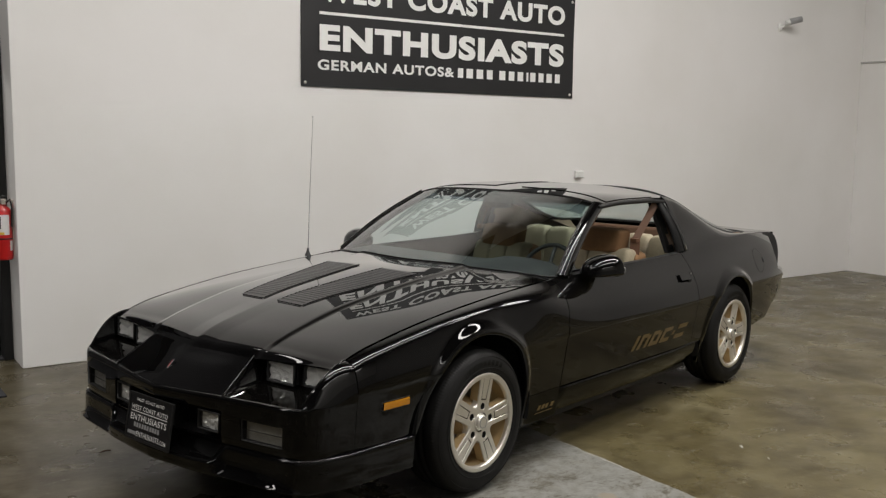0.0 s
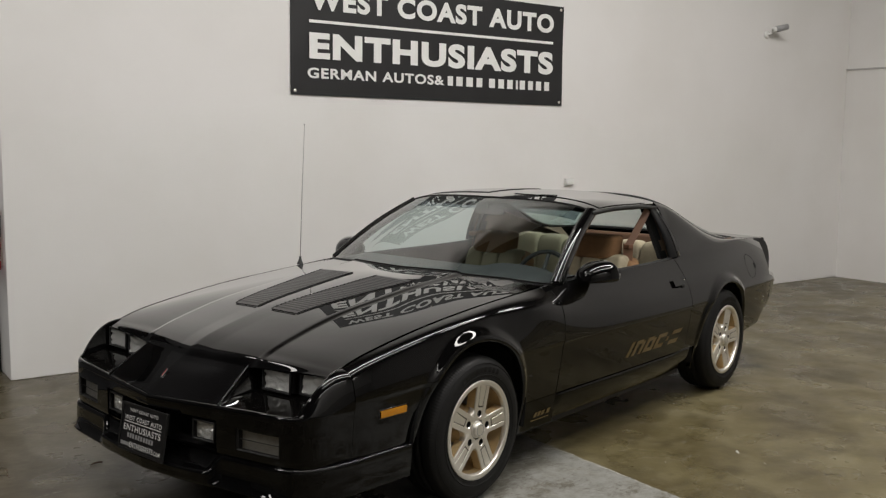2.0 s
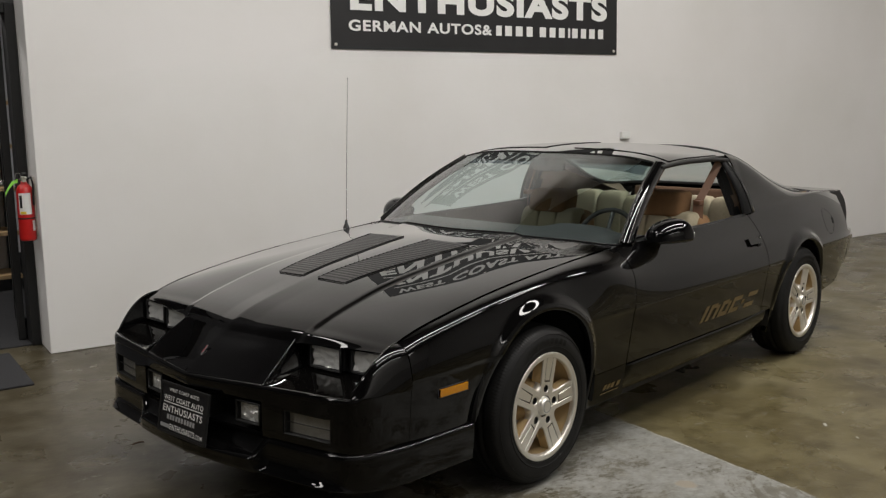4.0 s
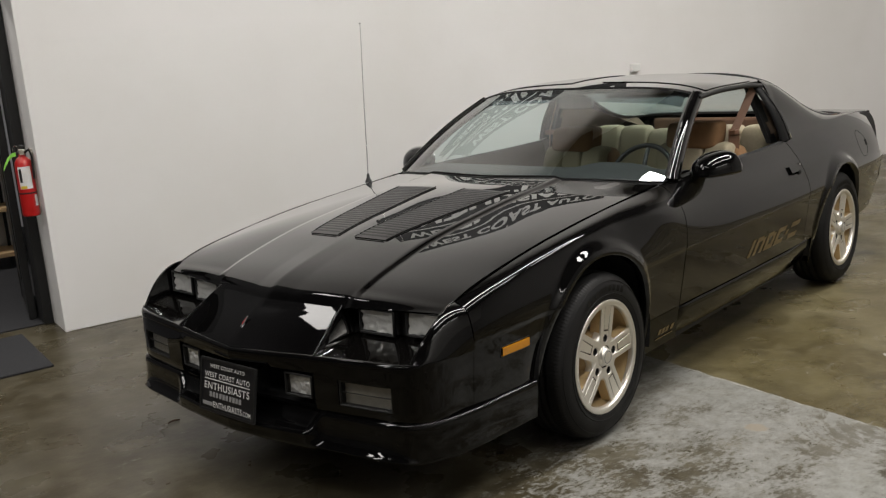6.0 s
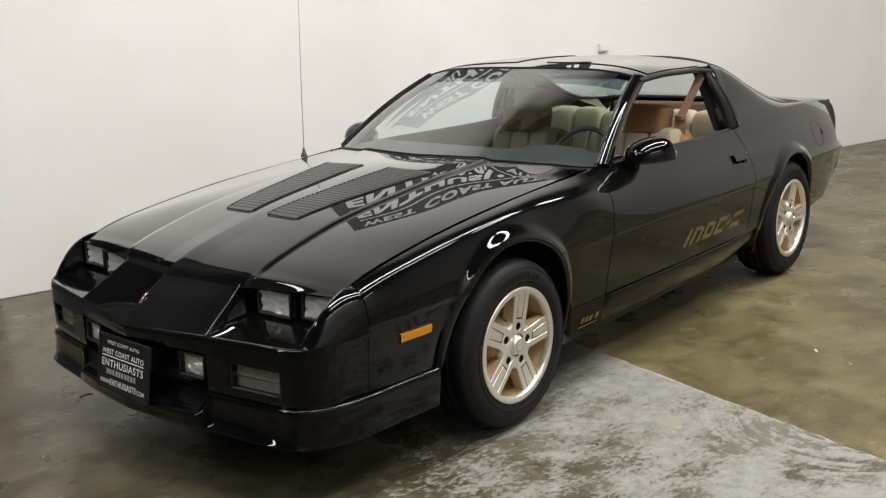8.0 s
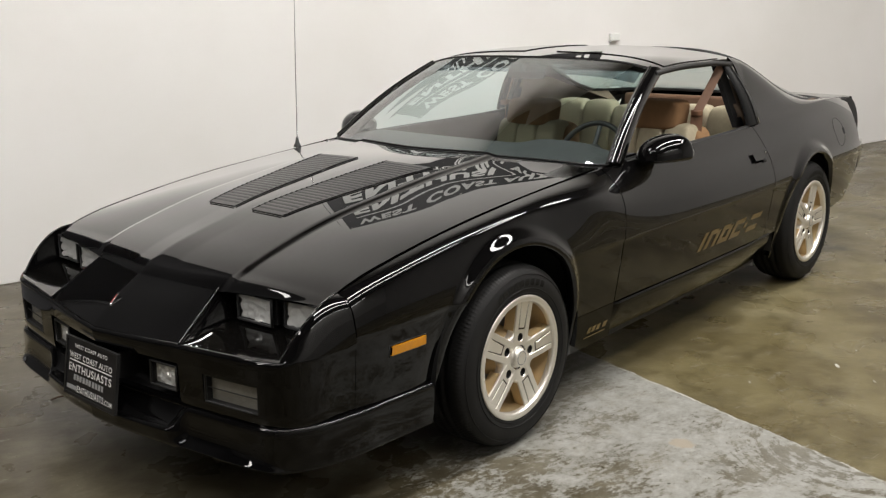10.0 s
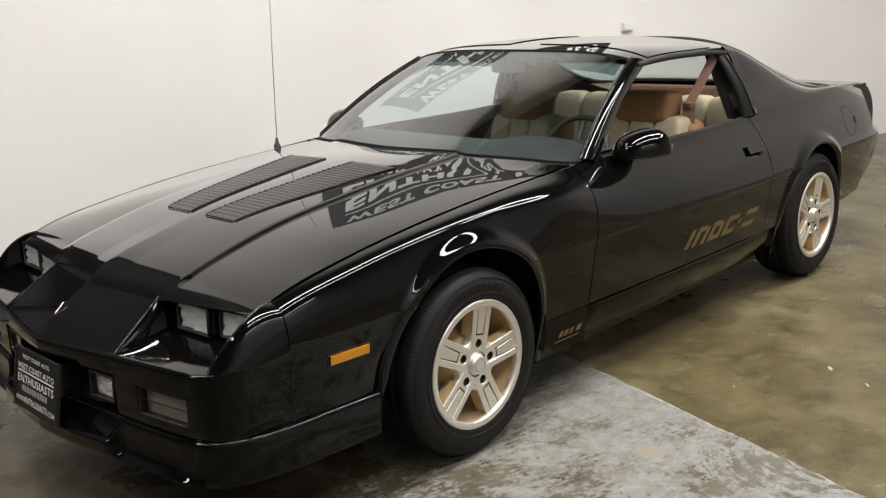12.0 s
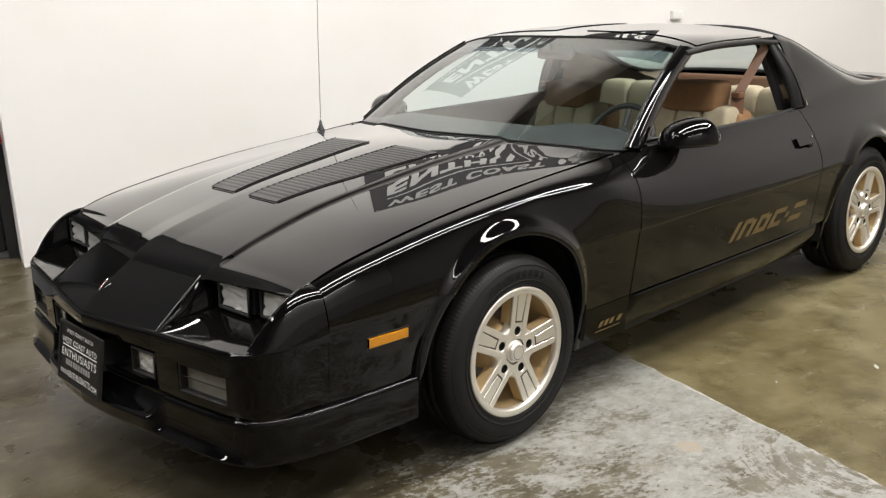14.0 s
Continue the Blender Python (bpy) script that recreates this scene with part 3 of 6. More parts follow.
def sign_banner():
    e = empty("banner", "black vinyl banner with white lettering on the white wall", "banner", Matrix.Translation(room(0.982, WALL_V - 0.006, 1.925)) @ ROOM_TURN @ pose(0, 0, 0, 0, 0.28, 0))
    w, h = 2.717, 0.885
    xs, zs = np.linspace(0, w, 60), np.linspace(0, h, 24)
    g = np.array([[(x, -0.004 + 0.003 * math.sin(5 * x + 2 * z) * math.sin(3 * z) + 0.0012 * math.sin(23 * x - 9 * z), z) for z in zs] for x in xs])
    part("sheet", sheet(g, out=(w / 2, 1, h / 2)), BANNER, e, thick=0.002)
    rows = (("WEST COAST AUTO", 0.155, 2.44, 0.640, 0.165, 0.042), ("ENTHUSIASTS", 0.153, 2.442, 0.273, 0.200, 0.048))
    for text, x, width, z, height, bold in rows:
        words("letter", text, height, width, pose(x, -0.010, z), WHITE_INK, e, bold=bold)
    words("letter", "GERMAN AUTOS&", 0.080, 1.262, pose(0.138, -0.010, 0.128), WHITE_INK, e, bold=0.030)
    part("rule", box(0.152, 2.592, -0.011, -0.010, 0.544, 0.566), WHITE_INK, e, smooth=False)
    # a maker's name stands as plain upright bars
    for x0, wides in ((1.437, (0.075, 0.092, 0.095, 0.085)), (1.872, (0.09, 0.085, 0.085, 0.03, 0.082, 0.078, 0.085, 0.08))):
        x = x0
        for wide in wides:
            part("letter_bar", box(x, x + wide * 0.72, -0.011, -0.010, 0.128, 0.206), WHITE_INK, e, smooth=False)
            x += wide + 0.013
    for x, z in ((0.035, 0.03), (2.682, 0.03), (0.035, 0.855), (2.682, 0.855), (1.35, 0.86)):
        v, f = lathe([(0, -0.003), (0.011, -0.003), (0.013, 0.0), (0.011, 0.003)], 16)
        part("eyelet", (v + (x, -0.007, z), f), SILVER, e)
    return e


sign_banner()


def outlet_box():
    e = empty("wall_box", "small white plastic box fixed to the wall", "wall box", Matrix.Translation(room(3.758, WALL_V, 1.184)) @ ROOM_TURN)
    part("case", box(0, 0.10, -0.03, 0.0, 0, 0.066), WHITE_PLASTIC, e, smooth=False, bevel=0.006)
    part("cover", box(0.008, 0.092, -0.034, -0.03, 0.008, 0.058), WHITE_PLASTIC, e, smooth=False, bevel=0.002)
    return e


outlet_box()


def wall_camera():
    e = empty("security_camera", "white bullet security camera on a wall bracket", "security camera", Matrix.Translation(room(6.64, WALL_V, 2.755)) @ ROOM_TURN @ Matrix.Diagonal((0.8, 0.8, 0.8, 1)))
    v, f = lathe([(0, 0), (0.05, 0), (0.05, -0.018), (0.03, -0.026), (0, -0.026)], 28)
    part("base_plate", (v, f), WHITE_PLASTIC, e)
    tube("arm", [(0, -0.02, 0), (0.02, -0.06, 0.01), (0.07, -0.10, 0.05)], 0.012, WHITE_PLASTIC, e)
    v, f = lathe([(0, -0.11), (0.03, -0.11), (0.036, -0.09), (0.036, 0.07), (0.03, 0.09), (0, 0.09)], 28)
    m = pose(0.085, -0.13, 0.075, -14, 0, 68)
    v = np.array([m @ Vector(p) for p in v])
    body = part("housing", (v, f), WHITE_PLASTIC, e)
    v, f = lathe([(0, -0.112), (0.026, -0.112), (0.028, -0.106)], 24)
    part("lens_front", (np.array([m @ Vector(p) for p in v]), f), DARK, body)
    part("hood", (np.array([m @ Vector(p) for p in lathe([(0.039, -0.13), (0.041, -0.13), (0.041, 0.05), (0.039, 0.05)], 24)[0]]), lathe([(0.039, -0.13), (0.041, -0.13), (0.041, 0.05), (0.039, 0.05)], 24)[1]), GREY_INK, body)
    return e


wall_camera()


def twig():
    """A curled scrap of dry leaf on the floor."""
    g = np.array([[(0.055 * (a - 0.5), 0.010 * (b - 0.5) * math.sin(math.pi * (0.15 + 0.7 * a)), 0.002 + 0.005 * (2 * b - 1) ** 2 + 0.004 * math.sin(3 * a)) for b in np.linspace(0, 1, 5)] for a in np.linspace(0, 1, 10)])
    ob = part("leaf_scrap", sheet(g, out=(0, 0, -1)), TAN_DARK, thick=0.001)
    ob.matrix_world = Matrix.Translation((-0.835, 0.80, 0.0)) @ pose(0, 0, 0, 0, 0, -8)
    return tagged(ob, "curled brown scrap of dry leaf on the concrete", "leaf")


twig()


def paint_flake(u, v, size, turn):
    """A thin chip of pale paint, uneven in outline and slightly curled."""
    g = []
    for a in np.linspace(0, 1, 5):
        row = []
        for k in range(13):
            t = 2 * math.pi * k / 12
            r = size * a * (1 + 0.28 * math.sin(2 * t + turn) + 0.15 * math.sin(5 * t + 2 * turn))
            row.append((r * math.cos(t), 0.7 * r * math.sin(t), 0.0008 + 0.004 * a * a * (0.5 + 0.5 * math.sin(t + turn))))
        g.append(row)
    ob = part("paint_flake", sheet(np.array(g), out=(0, 0, -1)), OLD_PAINT, thick=0.0006)
    ob.matrix_world = Matrix.Translation(room(u, v, 0.0)) @ pose(0, 0, 0, 0, 0, 40 * turn)
    return tagged(ob, "loose pale chip of old paint on the concrete", "paint chip", "paint chips on the floor")


for u, v, size, turn in ((1.76, -1.08, 0.015, 0.4), (1.73, -1.27, 0.008, 1.3), (1.98, -1.02, 0.004, 2.1), (1.33, -0.98, 0.005, 0.2)):
    paint_flake(u, v, size, turn)

# ---------------- the car: surfaces ----------------
# x runs from the front axle to the rear axle (2.565), y = 0 is the car's middle, the open side is y < 0.
Z_HUB = 0.325
CHAR_Y = spline([-0.96, -0.7, -0.4, 0.0, 0.4, 0.66, 1.3, 2.04, 2.56, 3.07, 3.4, 3.7], [0.79, 0.845, 0.872, 0.893, 0.903, 0.909, 0.922, 0.926, 0.922, 0.897, 0.87, 0.82])
CHAR_Z = spline([-0.96, -0.4, 0.3, 0.66, 2.04, 2.8, 3.7], [0.555, 0.575, 0.592, 0.597, 0.60, 0.605, 0.60])
EDGE_Y = spline([-0.78, -0.7, -0.4, 0.0, 0.4, 0.69, 1.2, 2.02, 2.3, 2.7, 3.0, 3.3, 3.6], [0.755, 0.765, 0.768, 0.768, 0.772, 0.792, 0.797, 0.783, 0.772, 0.76, 0.752, 0.74, 0.71])
EDGE_Z = spline([-0.80, -0.74, -0.50, -0.23, 0.28, 0.69, 1.2, 2.02, 2.3, 2.7, 3.0, 3.3, 3.6], [0.652, 0.680, 0.743, 0.784, 0.832, 0.857, 0.870, 0.882, 0.898, 0.915, 0.92, 0.915, 0.90])
ROUND = spline([-0.8, -0.4, 0.0, 0.3, 0.55, 0.8, 1.2, 2.0, 2.5, 3.6], [14.0, 28.0, 30.0, 17.0, 6.0, 2.5, 1.85, 1.8, 2.1, 2.4])
ARCHES = ((0.0, 0.332, 0.372), (2.565, 0.330, 0.370))


def flank(x, z):
    """Half width of the body's side at (x, z)."""
    x, z = np.broadcast_arrays(np.asarray(x, float), np.asarray(z, float))
    zc, yc, ze, ye = CHAR_Z(x), CHAR_Y(x), EDGE_Z(x), EDGE_Y(x)
    w = np.clip((z - zc) / (ze - zc), 0, 1)
    lean = 0.46 * (1 - step((x - 0.15) / 0.45))
    v = np.clip((zc - z) / (zc - 0.2), 0, 1.2)
    y = np.where(z >= zc, yc - (yc - ye) * ((1 - lean) * w ** ROUND(x) + lean * w**2), yc - 0.004 * step((zc - z) / 0.006) - (0.055 - 0.037 * step((-0.28 - x) / 0.2)) * v**1.05)
    for xc, zz, r in ARCHES:
        d = np.hypot(x - xc, z - zz)
        lift = np.clip((z - zz) / np.maximum(d, 0.05), 0, 1)
        wide = 0.018 + 0.045 * lift**0.8
        t = np.clip(1 - (d - r) / wide, 0, 1)
        y = y + (0.011 + 0.012 * lift) * step(t) * step((z - 0.24) / 0.16)
    return y


def arch_snap(x, z):
    """Moves points close to a wheel opening onto its rim; says which lie within."""
    inside = np.zeros(x.shape, bool)
    for xc, zz, r in ARCHES:
        dx, dz = x - xc, z - zz
        low = dz < 0
        d = np.where(low, np.abs(dx), np.hypot(dx, dz))
        near = (np.abs(d - r) < 0.0075) & (d > 1e-6)
        k = np.where(near, r / np.maximum(d, 1e-6), 1)
        x = np.where(near, xc + dx * k, x)
        z = np.where(near & ~low, zz + dz * k, z)
        d2 = np.where(low, np.abs(x - xc), np.hypot(x - xc, z - zz))
        inside |= d2 < r - 1e-4
    return x, z, inside


def side_panel(x0, x1, z_low, z_high, sy, inset=0.0, fine=0.0085, rear=None):
    """A sheet of the body's side between two x and two heights (numbers or functions of x)."""
    xs = np.linspace(x0, x1, max(3, int((x1 - x0) / fine)))
    n = 60
    lo = z_low(xs) if callable(z_low) else np.full_like(xs, z_low)
    hi = z_high(xs) if callable(z_high) else np.full_like(xs, z_high)
    k = np.linspace(0, 1, n)
    # rows crowd at the character line and at the top edge
    z = lo[:, None] + (hi - lo)[:, None] * (1 - (1 - k) ** 1.25)
    x = np.repeat(xs[:, None], n, 1)
    if rear:
        x = np.where(x > 3.15, 3.15 + (x - 3.15) * (rear(z) - 3.15) / (x1 - 3.15), x)
    x, z, inside = arch_snap(x, z)
    y = flank(x, z) - inset
    p = np.stack([x, sy * y, z], -1)
    mid = inside[:-1, :-1] | inside[1:, :-1] | inside[:-1, 1:] | inside[1:, 1:]
    return p, ~mid


HOOD_Z = spline([-0.80, -0.785, -0.76, -0.72, -0.6, -0.43, -0.1, 0.22, 0.5, 0.75], [0.655, 0.676, 0.695, 0.715, 0.757, 0.801, 0.851, 0.887, 0.901, 0.906])


def hood_lead(y):
    """The hood's leading edge: a blunt arrow in plan."""
    return -0.848 + 0.078 * (np.abs(y) / 0.76) ** 0.9


COWL_X = spline([0, 0.25, 0.5, 0.65, 0.80], [0.465, 0.477, 0.533, 0.603, 0.715])


def hood_z(x, y):
    a = np.abs(y)
    pull = 0.046 * (1 - np.minimum(a / 0.76, 1) ** 0.9) * (1 - step((x + 0.85) / 0.45))
    zc, ze = HOOD_Z(x + pull), EDGE_Z(x)
    nose = step((x + 0.80) / 0.5)
    middle = zc - 0.010 * (a / 0.38) ** 2 - 0.004 * (1 - nose) * np.minimum(a / 0.1, 1)
    w = np.clip((a - 0.38) / 0.385, 0, 1)
    fall = 0.009 * step((a - 0.372) / 0.022) * step((x + 0.80) / 0.08)
    drop = zc - 0.019 - ze
    lean = np.minimum(0.019, 0.5 * drop) * step((x + 0.62) / 1.0)
    outer = zc - 0.010 - fall - lean * w - (drop - lean) * w ** (2.5 - 0.5 * step((x + 0.62) / 1.0))
    # the leading edge rolls down towards the lamps
    roll = step((hood_lead(y) + 0.048 - x) / 0.048) ** 2 * 0.010 * step(a / 0.4) * (1 - 0.6 * step((a - 0.45) / 0.31))
    # and the rear edge kicks up towards the glass
    kick = 0.010 * np.clip((x - COWL_X(np.minimum(a, 0.80)) + 0.20) / 0.20, 0, 1) ** 2 * step(a / 0.45) * (1 - step((a - 0.60) / 0.155))
    return np.where(a < 0.38, middle - fall, outer) - roll + kick


GLASS_LOW = spline([0, 0.25, 0.5, 0.65, 0.79], [0.475, 0.489, 0.548, 0.620, 0.728])


def both(fn):
    for sy in (-1, 1):
        fn(sy)


MID = (1.3, 0, 0.45)
car = empty("sports_car", "glossy black two-door sports coupe with gold and silver wheels", "car", pose(0, 0, 0))


def hood():
    xs, ys = np.linspace(0, 1, 110), np.linspace(-0.762, 0.762, 129)
    y = np.repeat(ys[None], 110, 0)
    # finer rows at the nose
    k = xs[:, None] ** 1.5
    lead = hood_lead(y)
    x = lead + (COWL_X(np.abs(y)) - 0.004 - lead) * k
    z = hood_z(x, y)
    ob = part("hood", sheet(np.stack([x, y, z], -1), out=(0, 0, 0)), PAINT, car, thick=0.008)
    # the two louver panels
    for sy in (-1, 1):
        def place(k, w):
            inner, outer = 0.048 + 0.036 * k, 0.213 + 0.105 * k
            return -0.425 + 0.645 * k, sy * (inner + (outer - inner) * w)
        g = []
        for k in np.linspace(0, 1, 40):
            r = []
            for w in np.linspace(0, 1, 9):
                px, py = place(k, w)
                r.append((px, py, hood_z(px, py) + 0.0035))
            g.append(r)
        base = part("louver_panel", sheet(np.array(g, float), out=(0, 0, 0)), LOUVER, car, "satin black hood louver panel", thick=0.003)
        for i in range(26):
            k0, k1 = 0.03 + i * 0.0365, 0.03 + i * 0.0365 + 0.030
            s = []
            for kk, lift in ((k0, 0.0042), (k0 + 0.010, 0.0072), (k1, 0.0048)):
                s.append([(place(kk, w)[0], place(kk, w)[1], float(hood_z(*place(kk, w))) + lift) for w in np.linspace(0.06, 0.94, 7)])
            part("slat", sheet(np.array(s), out=(0, 0, 0)), LOUVER, base)
            # rounded slat end
            tx, ty = place(k0 + 0.012, 0.03 if sy < 0 else 0.97)
            tz = float(hood_z(tx, ty)) + 0.003
            bead = [[(tx + 0.0075 * math.sin(a) * math.cos(b), ty + 0.0045 * math.sin(a) * math.sin(b), tz + 0.0065 * math.cos(a)) for b in np.linspace(0, 2 * math.pi, 13)] for a in np.linspace(0, math.pi / 2, 6)]
            part("slat_end", sheet(np.array(bead), out=(tx, ty, tz - 0.01)), PAINT, base)
        # bright scoop lip ahead of each panel
        (xa, ya), (xb, yb) = place(0, 0.05), place(0, 0.95)
        rim = [(xa - 0.006 + (xb - xa) * t, ya + (yb - ya) * t, float(hood_z(xa - 0.006, ya + (yb - ya) * t)) + 0.004) for t in np.linspace(0, 1, 8)]
        tube("louver_lip", rim, 0.0022, PAINT, ob)
        edge = [(place(t, 0)[0], place(t, 0)[1], float(hood_z(*place(t, 0))) + 0.004) for t in np.linspace(0, 1, 16)]
        tube("louver_edge", edge, 0.0018, PAINT, ob)
        edge = [(place(t, 1)[0], place(t, 1)[1], float(hood_z(*place(t, 1))) + 0.004) for t in np.linspace(0, 1, 16)]
        tube("louver_edge", edge, 0.0018, PAINT, ob)


hood()


def fender(sy):
    p, keep = side_panel(-0.708, 0.654, lambda x: np.where(x < 0, 0.352, 0.345), lambda x: EDGE_Z(x) - 0.001, sy)
    body = part("fender", sheet(p, keep, MID), PAINT, car, thick=0.008)
    # piece behind the wheel, under the line of the sill
    p, keep = side_panel(0.36, 0.661, 0.2, 0.341, sy, 0.002)
    part("fender_skirt", sheet(p, keep, MID), PAINT_LOW, body, thick=0.008)
    # top ledge between hood gap and cowl
    xs = np.linspace(-0.73, 0.69, 90)
    g = np.stack([np.stack([xs, np.full(90, 0) + sy * (EDGE_Y(xs) - d), EDGE_Z(xs) - drop], -1) for d, drop in ((0.0, 0.001), (0.002, 0.001), (0.003, 0.02))])
    part("hood_seam", sheet(g, out=(0, 0, -3)), GAP, body)
    # wheel housing
    a = np.linspace(-0.25, math.pi + 0.25, 40)
    g = np.stack([np.stack([0.0 + 0.40 * np.cos(a), np.full(40, sy * y), 0.337 + 0.40 * np.sin(a)], -1) for y in (0.87, 0.60)])
    part("wheel_housing", sheet(g), DARK, body)
    part("housing_wall", sheet(np.array([[(-0.45, sy * 0.6, 0.15), (-0.45, sy * 0.6, 0.74)], [(0.45, sy * 0.6, 0.15), (0.45, sy * 0.6, 0.74)]])), DARK, body)
    arch_lip(0, sy, body)


def arch_lip(i, sy, parent):
    xc, zz, r = ARCHES[i]
    a = np.concatenate([[-0.36], np.linspace(-0.001, math.pi + 0.001, 60), [math.pi + 0.36]])
    x = xc + r * np.cos(a)
    z = zz + r * np.sin(a)
    x = np.where(a < 0, xc + r, np.where(a > math.pi, xc - r, x))
    y = flank(x, z)
    wx, wz = xc + (x - xc) * (1 + 0.020 / r), np.where(z > zz, zz + (z - zz) * (1 + 0.020 / r), z)
    g = np.stack([np.stack([wx, sy * (flank(wx, wz) + 0.0009), wz], -1), np.stack([x, sy * (y + 0.001), z], -1), np.stack([xc + (x - xc) * 0.985, sy * (y - 0.003), zz + (z - zz) * 0.985], -1), np.stack([xc + (x - xc) * 0.98, sy * (y - 0.04), zz + (z - zz) * 0.98], -1)])
    part("arch_lip", sheet(g), PAINT, parent)


both(fender)


def marker_lamp(sy):
    xs = np.linspace(-0.582, -0.442, 12)
    g = []
    for t, d in ((0, 0.0), (0.0, 0.007), (1.0, 0.007), (1.0, 0.0)):
        z = 0.487 + 0.027 * t + 0.0 * xs
        g.append(np.stack([xs, sy * (flank(xs, z) + d), z], -1))
    lens = part("side_marker", sheet(np.array(g), out=MID), AMBER, car, "amber side marker lens", smooth=False)
    rim = []
    for x, z in ((-0.586, 0.483), (-0.438, 0.483), (-0.438, 0.518), (-0.586, 0.518), (-0.586, 0.483)):
        rim.append((x, sy * (float(flank(x, z)) + 0.001), z))
    tube("marker_rim", rim, 0.0018, TRIM, lens)


both(marker_lamp)


def door(sy):
    p, keep = side_panel(0.660, 2.040, 0.345, lambda x: EDGE_Z(x) - 0.001, sy)
    d = part("door", sheet(p, keep, MID), PAINT, car, thick=0.01)
    # rubbing line along the crease
    xs = np.linspace(0.66, 2.22, 60)
    tube("rub_line", [(x, sy * (float(flank(x, CHAR_Z(x))) - 0.0005), float(CHAR_Z(x))) for x in xs], 0.0016, PAINT, d)
    for x in (0.657, 2.0425):
        zs = np.linspace(0.345, float(EDGE_Z(x)), 30)
        tube("door_gap", [(x, sy * (float(flank(x, z)) - 0.0028), z) for z in zs], 0.0032, GAP, d)
    xs = np.linspace(0.66, 2.04, 40)
    tube("door_gap", [(x, sy * (float(flank(x, 0.3435)) - 0.0022), 0.3435) for x in xs], 0.0032, GAP, d)
    # flush handle, the shade of its well laid on as black pads, and the lock
    def pad(x0, x1, z0, z1, depth, mat, name, label=""):
        gx, gz = np.meshgrid(np.linspace(x0, x1, 14), np.linspace(z0, z1, 5), indexing="ij")
        o = part(name, sheet(np.stack([gx, sy * (flank(gx, gz) + depth), gz], -1), out=MID), mat, d, label, thick=0.004)
        return o
    pad(1.836, 1.992, 0.730, 0.772, 0.0012, PAINT, "handle_plate")
    pad(1.837, 1.872, 0.731, 0.768, 0.003, GAP, "handle_well", "black pad for the shade of the handle recess")
    pad(1.868, 1.965, 0.7275, 0.7355, 0.003, GAP, "handle_slot", "black strip for the shade under the handle")
    pad(1.866, 1.990, 0.738, 0.771, 0.010, PAINT, "door_handle", "black flush door handle")
    for radius, mat, name, text in ((0.011, DARK, "lock_ring", ""), (0.0045, SILVER, "door_lock", "small metal door lock")):
        v, f = lathe([(0, 0.006), (radius - 0.001, 0.006), (radius, 0.0)], 16)
        part(name, (v * (1, sy, 1) + (2.012, sy * (float(flank(2.012, 0.764)) + 0.001 * (radius < 0.01)), 0.764), f), mat, d, text)
    v, f = lathe([(0, 0.012), (0.010, 0.012), (0.012, 0.0)], 16)
    part("lock_button", (v * (1, sy, 1) + (1.968, sy * (float(flank(1.968, 0.735)) + 0.002), 0.733), f), DARK, d)
    # slanted gold marking shown as plain strokes
    def stroke(xa, xb, za, zb):
        q = []
        for t in np.linspace(0, 1, 6):
            z = za + (zb - za) * t
            lean = (z - 0.412) * 0.75
            q.append([(xx + lean, sy * (float(flank(xx + lean, z)) + 0.0012), z) for xx in np.linspace(xa, xb, 6)])
        part("decal_stroke", sheet(np.array(q), out=MID), DECAL, d, "faded gold decal stroke")

    x, z0, z1 = 1.30, 0.412, 0.490
    stroke(x, x + 0.034, z0, z1)
    for xa, sides in ((x + 0.058, "lrt"), (x + 0.184, "lrtb"), (x + 0.310, "ltb")):
        if "l" in sides:
            stroke(xa, xa + 0.034, z0, z1)
        if "r" in sides:
            stroke(xa + 0.072, xa + 0.106, z0, z1 - 0.01)
        if "t" in sides:
            stroke(xa + 0.034, xa + (0.072 if "r" in sides else 0.106), z1 - 0.022, z1)
        if "b" in sides:
            stroke(xa + 0.034, xa + (0.072 if "r" in sides else 0.106), z0, z0 + 0.022)
    stroke(x + 0.432, x + 0.462, z0 + 0.028, z0 + 0.050)
    stroke(x + 0.486, x + 0.600, z1 - 0.024, z1)
    stroke(x + 0.486, x + 0.600, z0, z0 + 0.024)
    # inner skin with arm rest
    g = np.array([[(x, sy * y, z) for y, z in ((0.778, 0.868), (0.755, 0.85), (0.74, 0.7), (0.735, 0.35))] for x in np.linspace(0.72, 2.02, 12)])
    part("door_trim", sheet(g, out=(1.3, sy * 2, 0.6)), DIM_TRIM, d, "brown inner door trim, cabin shade put into its colour")
    g = np.array([[(x, sy * (0.783 - 0.03 * t), float(EDGE_Z(x)) + 0.004 * math.sin(math.pi * t) - 0.002) for t in np.linspace(-0.3, 1, 6)] for x in np.linspace(0.86, 2.02, 16)])
    part("window_seal", sheet(g, out=(1.3, 0, 0)), TRIM, d)


both(door)


def skirt_badge(sy):
    for x0, x1, z0, z1 in ((0.488, 0.510, 0.255, 0.277), (0.518, 0.541, 0.255, 0.277), (0.549, 0.572, 0.255, 0.277), (0.592, 0.618, 0.255, 0.277), (0.48, 0.625, 0.238, 0.243)):
        gx, gz = np.meshgrid(np.linspace(x0, x1, 4), np.linspace(z0, z1, 3), indexing="ij")
        part("badge_stroke", sheet(np.stack([gx + (gz - 0.25) * 0.5, sy * (flank(gx, gz) + 0.0005), gz], -1), out=MID), DECAL, car, "small gold badge stroke")


both(skirt_badge)


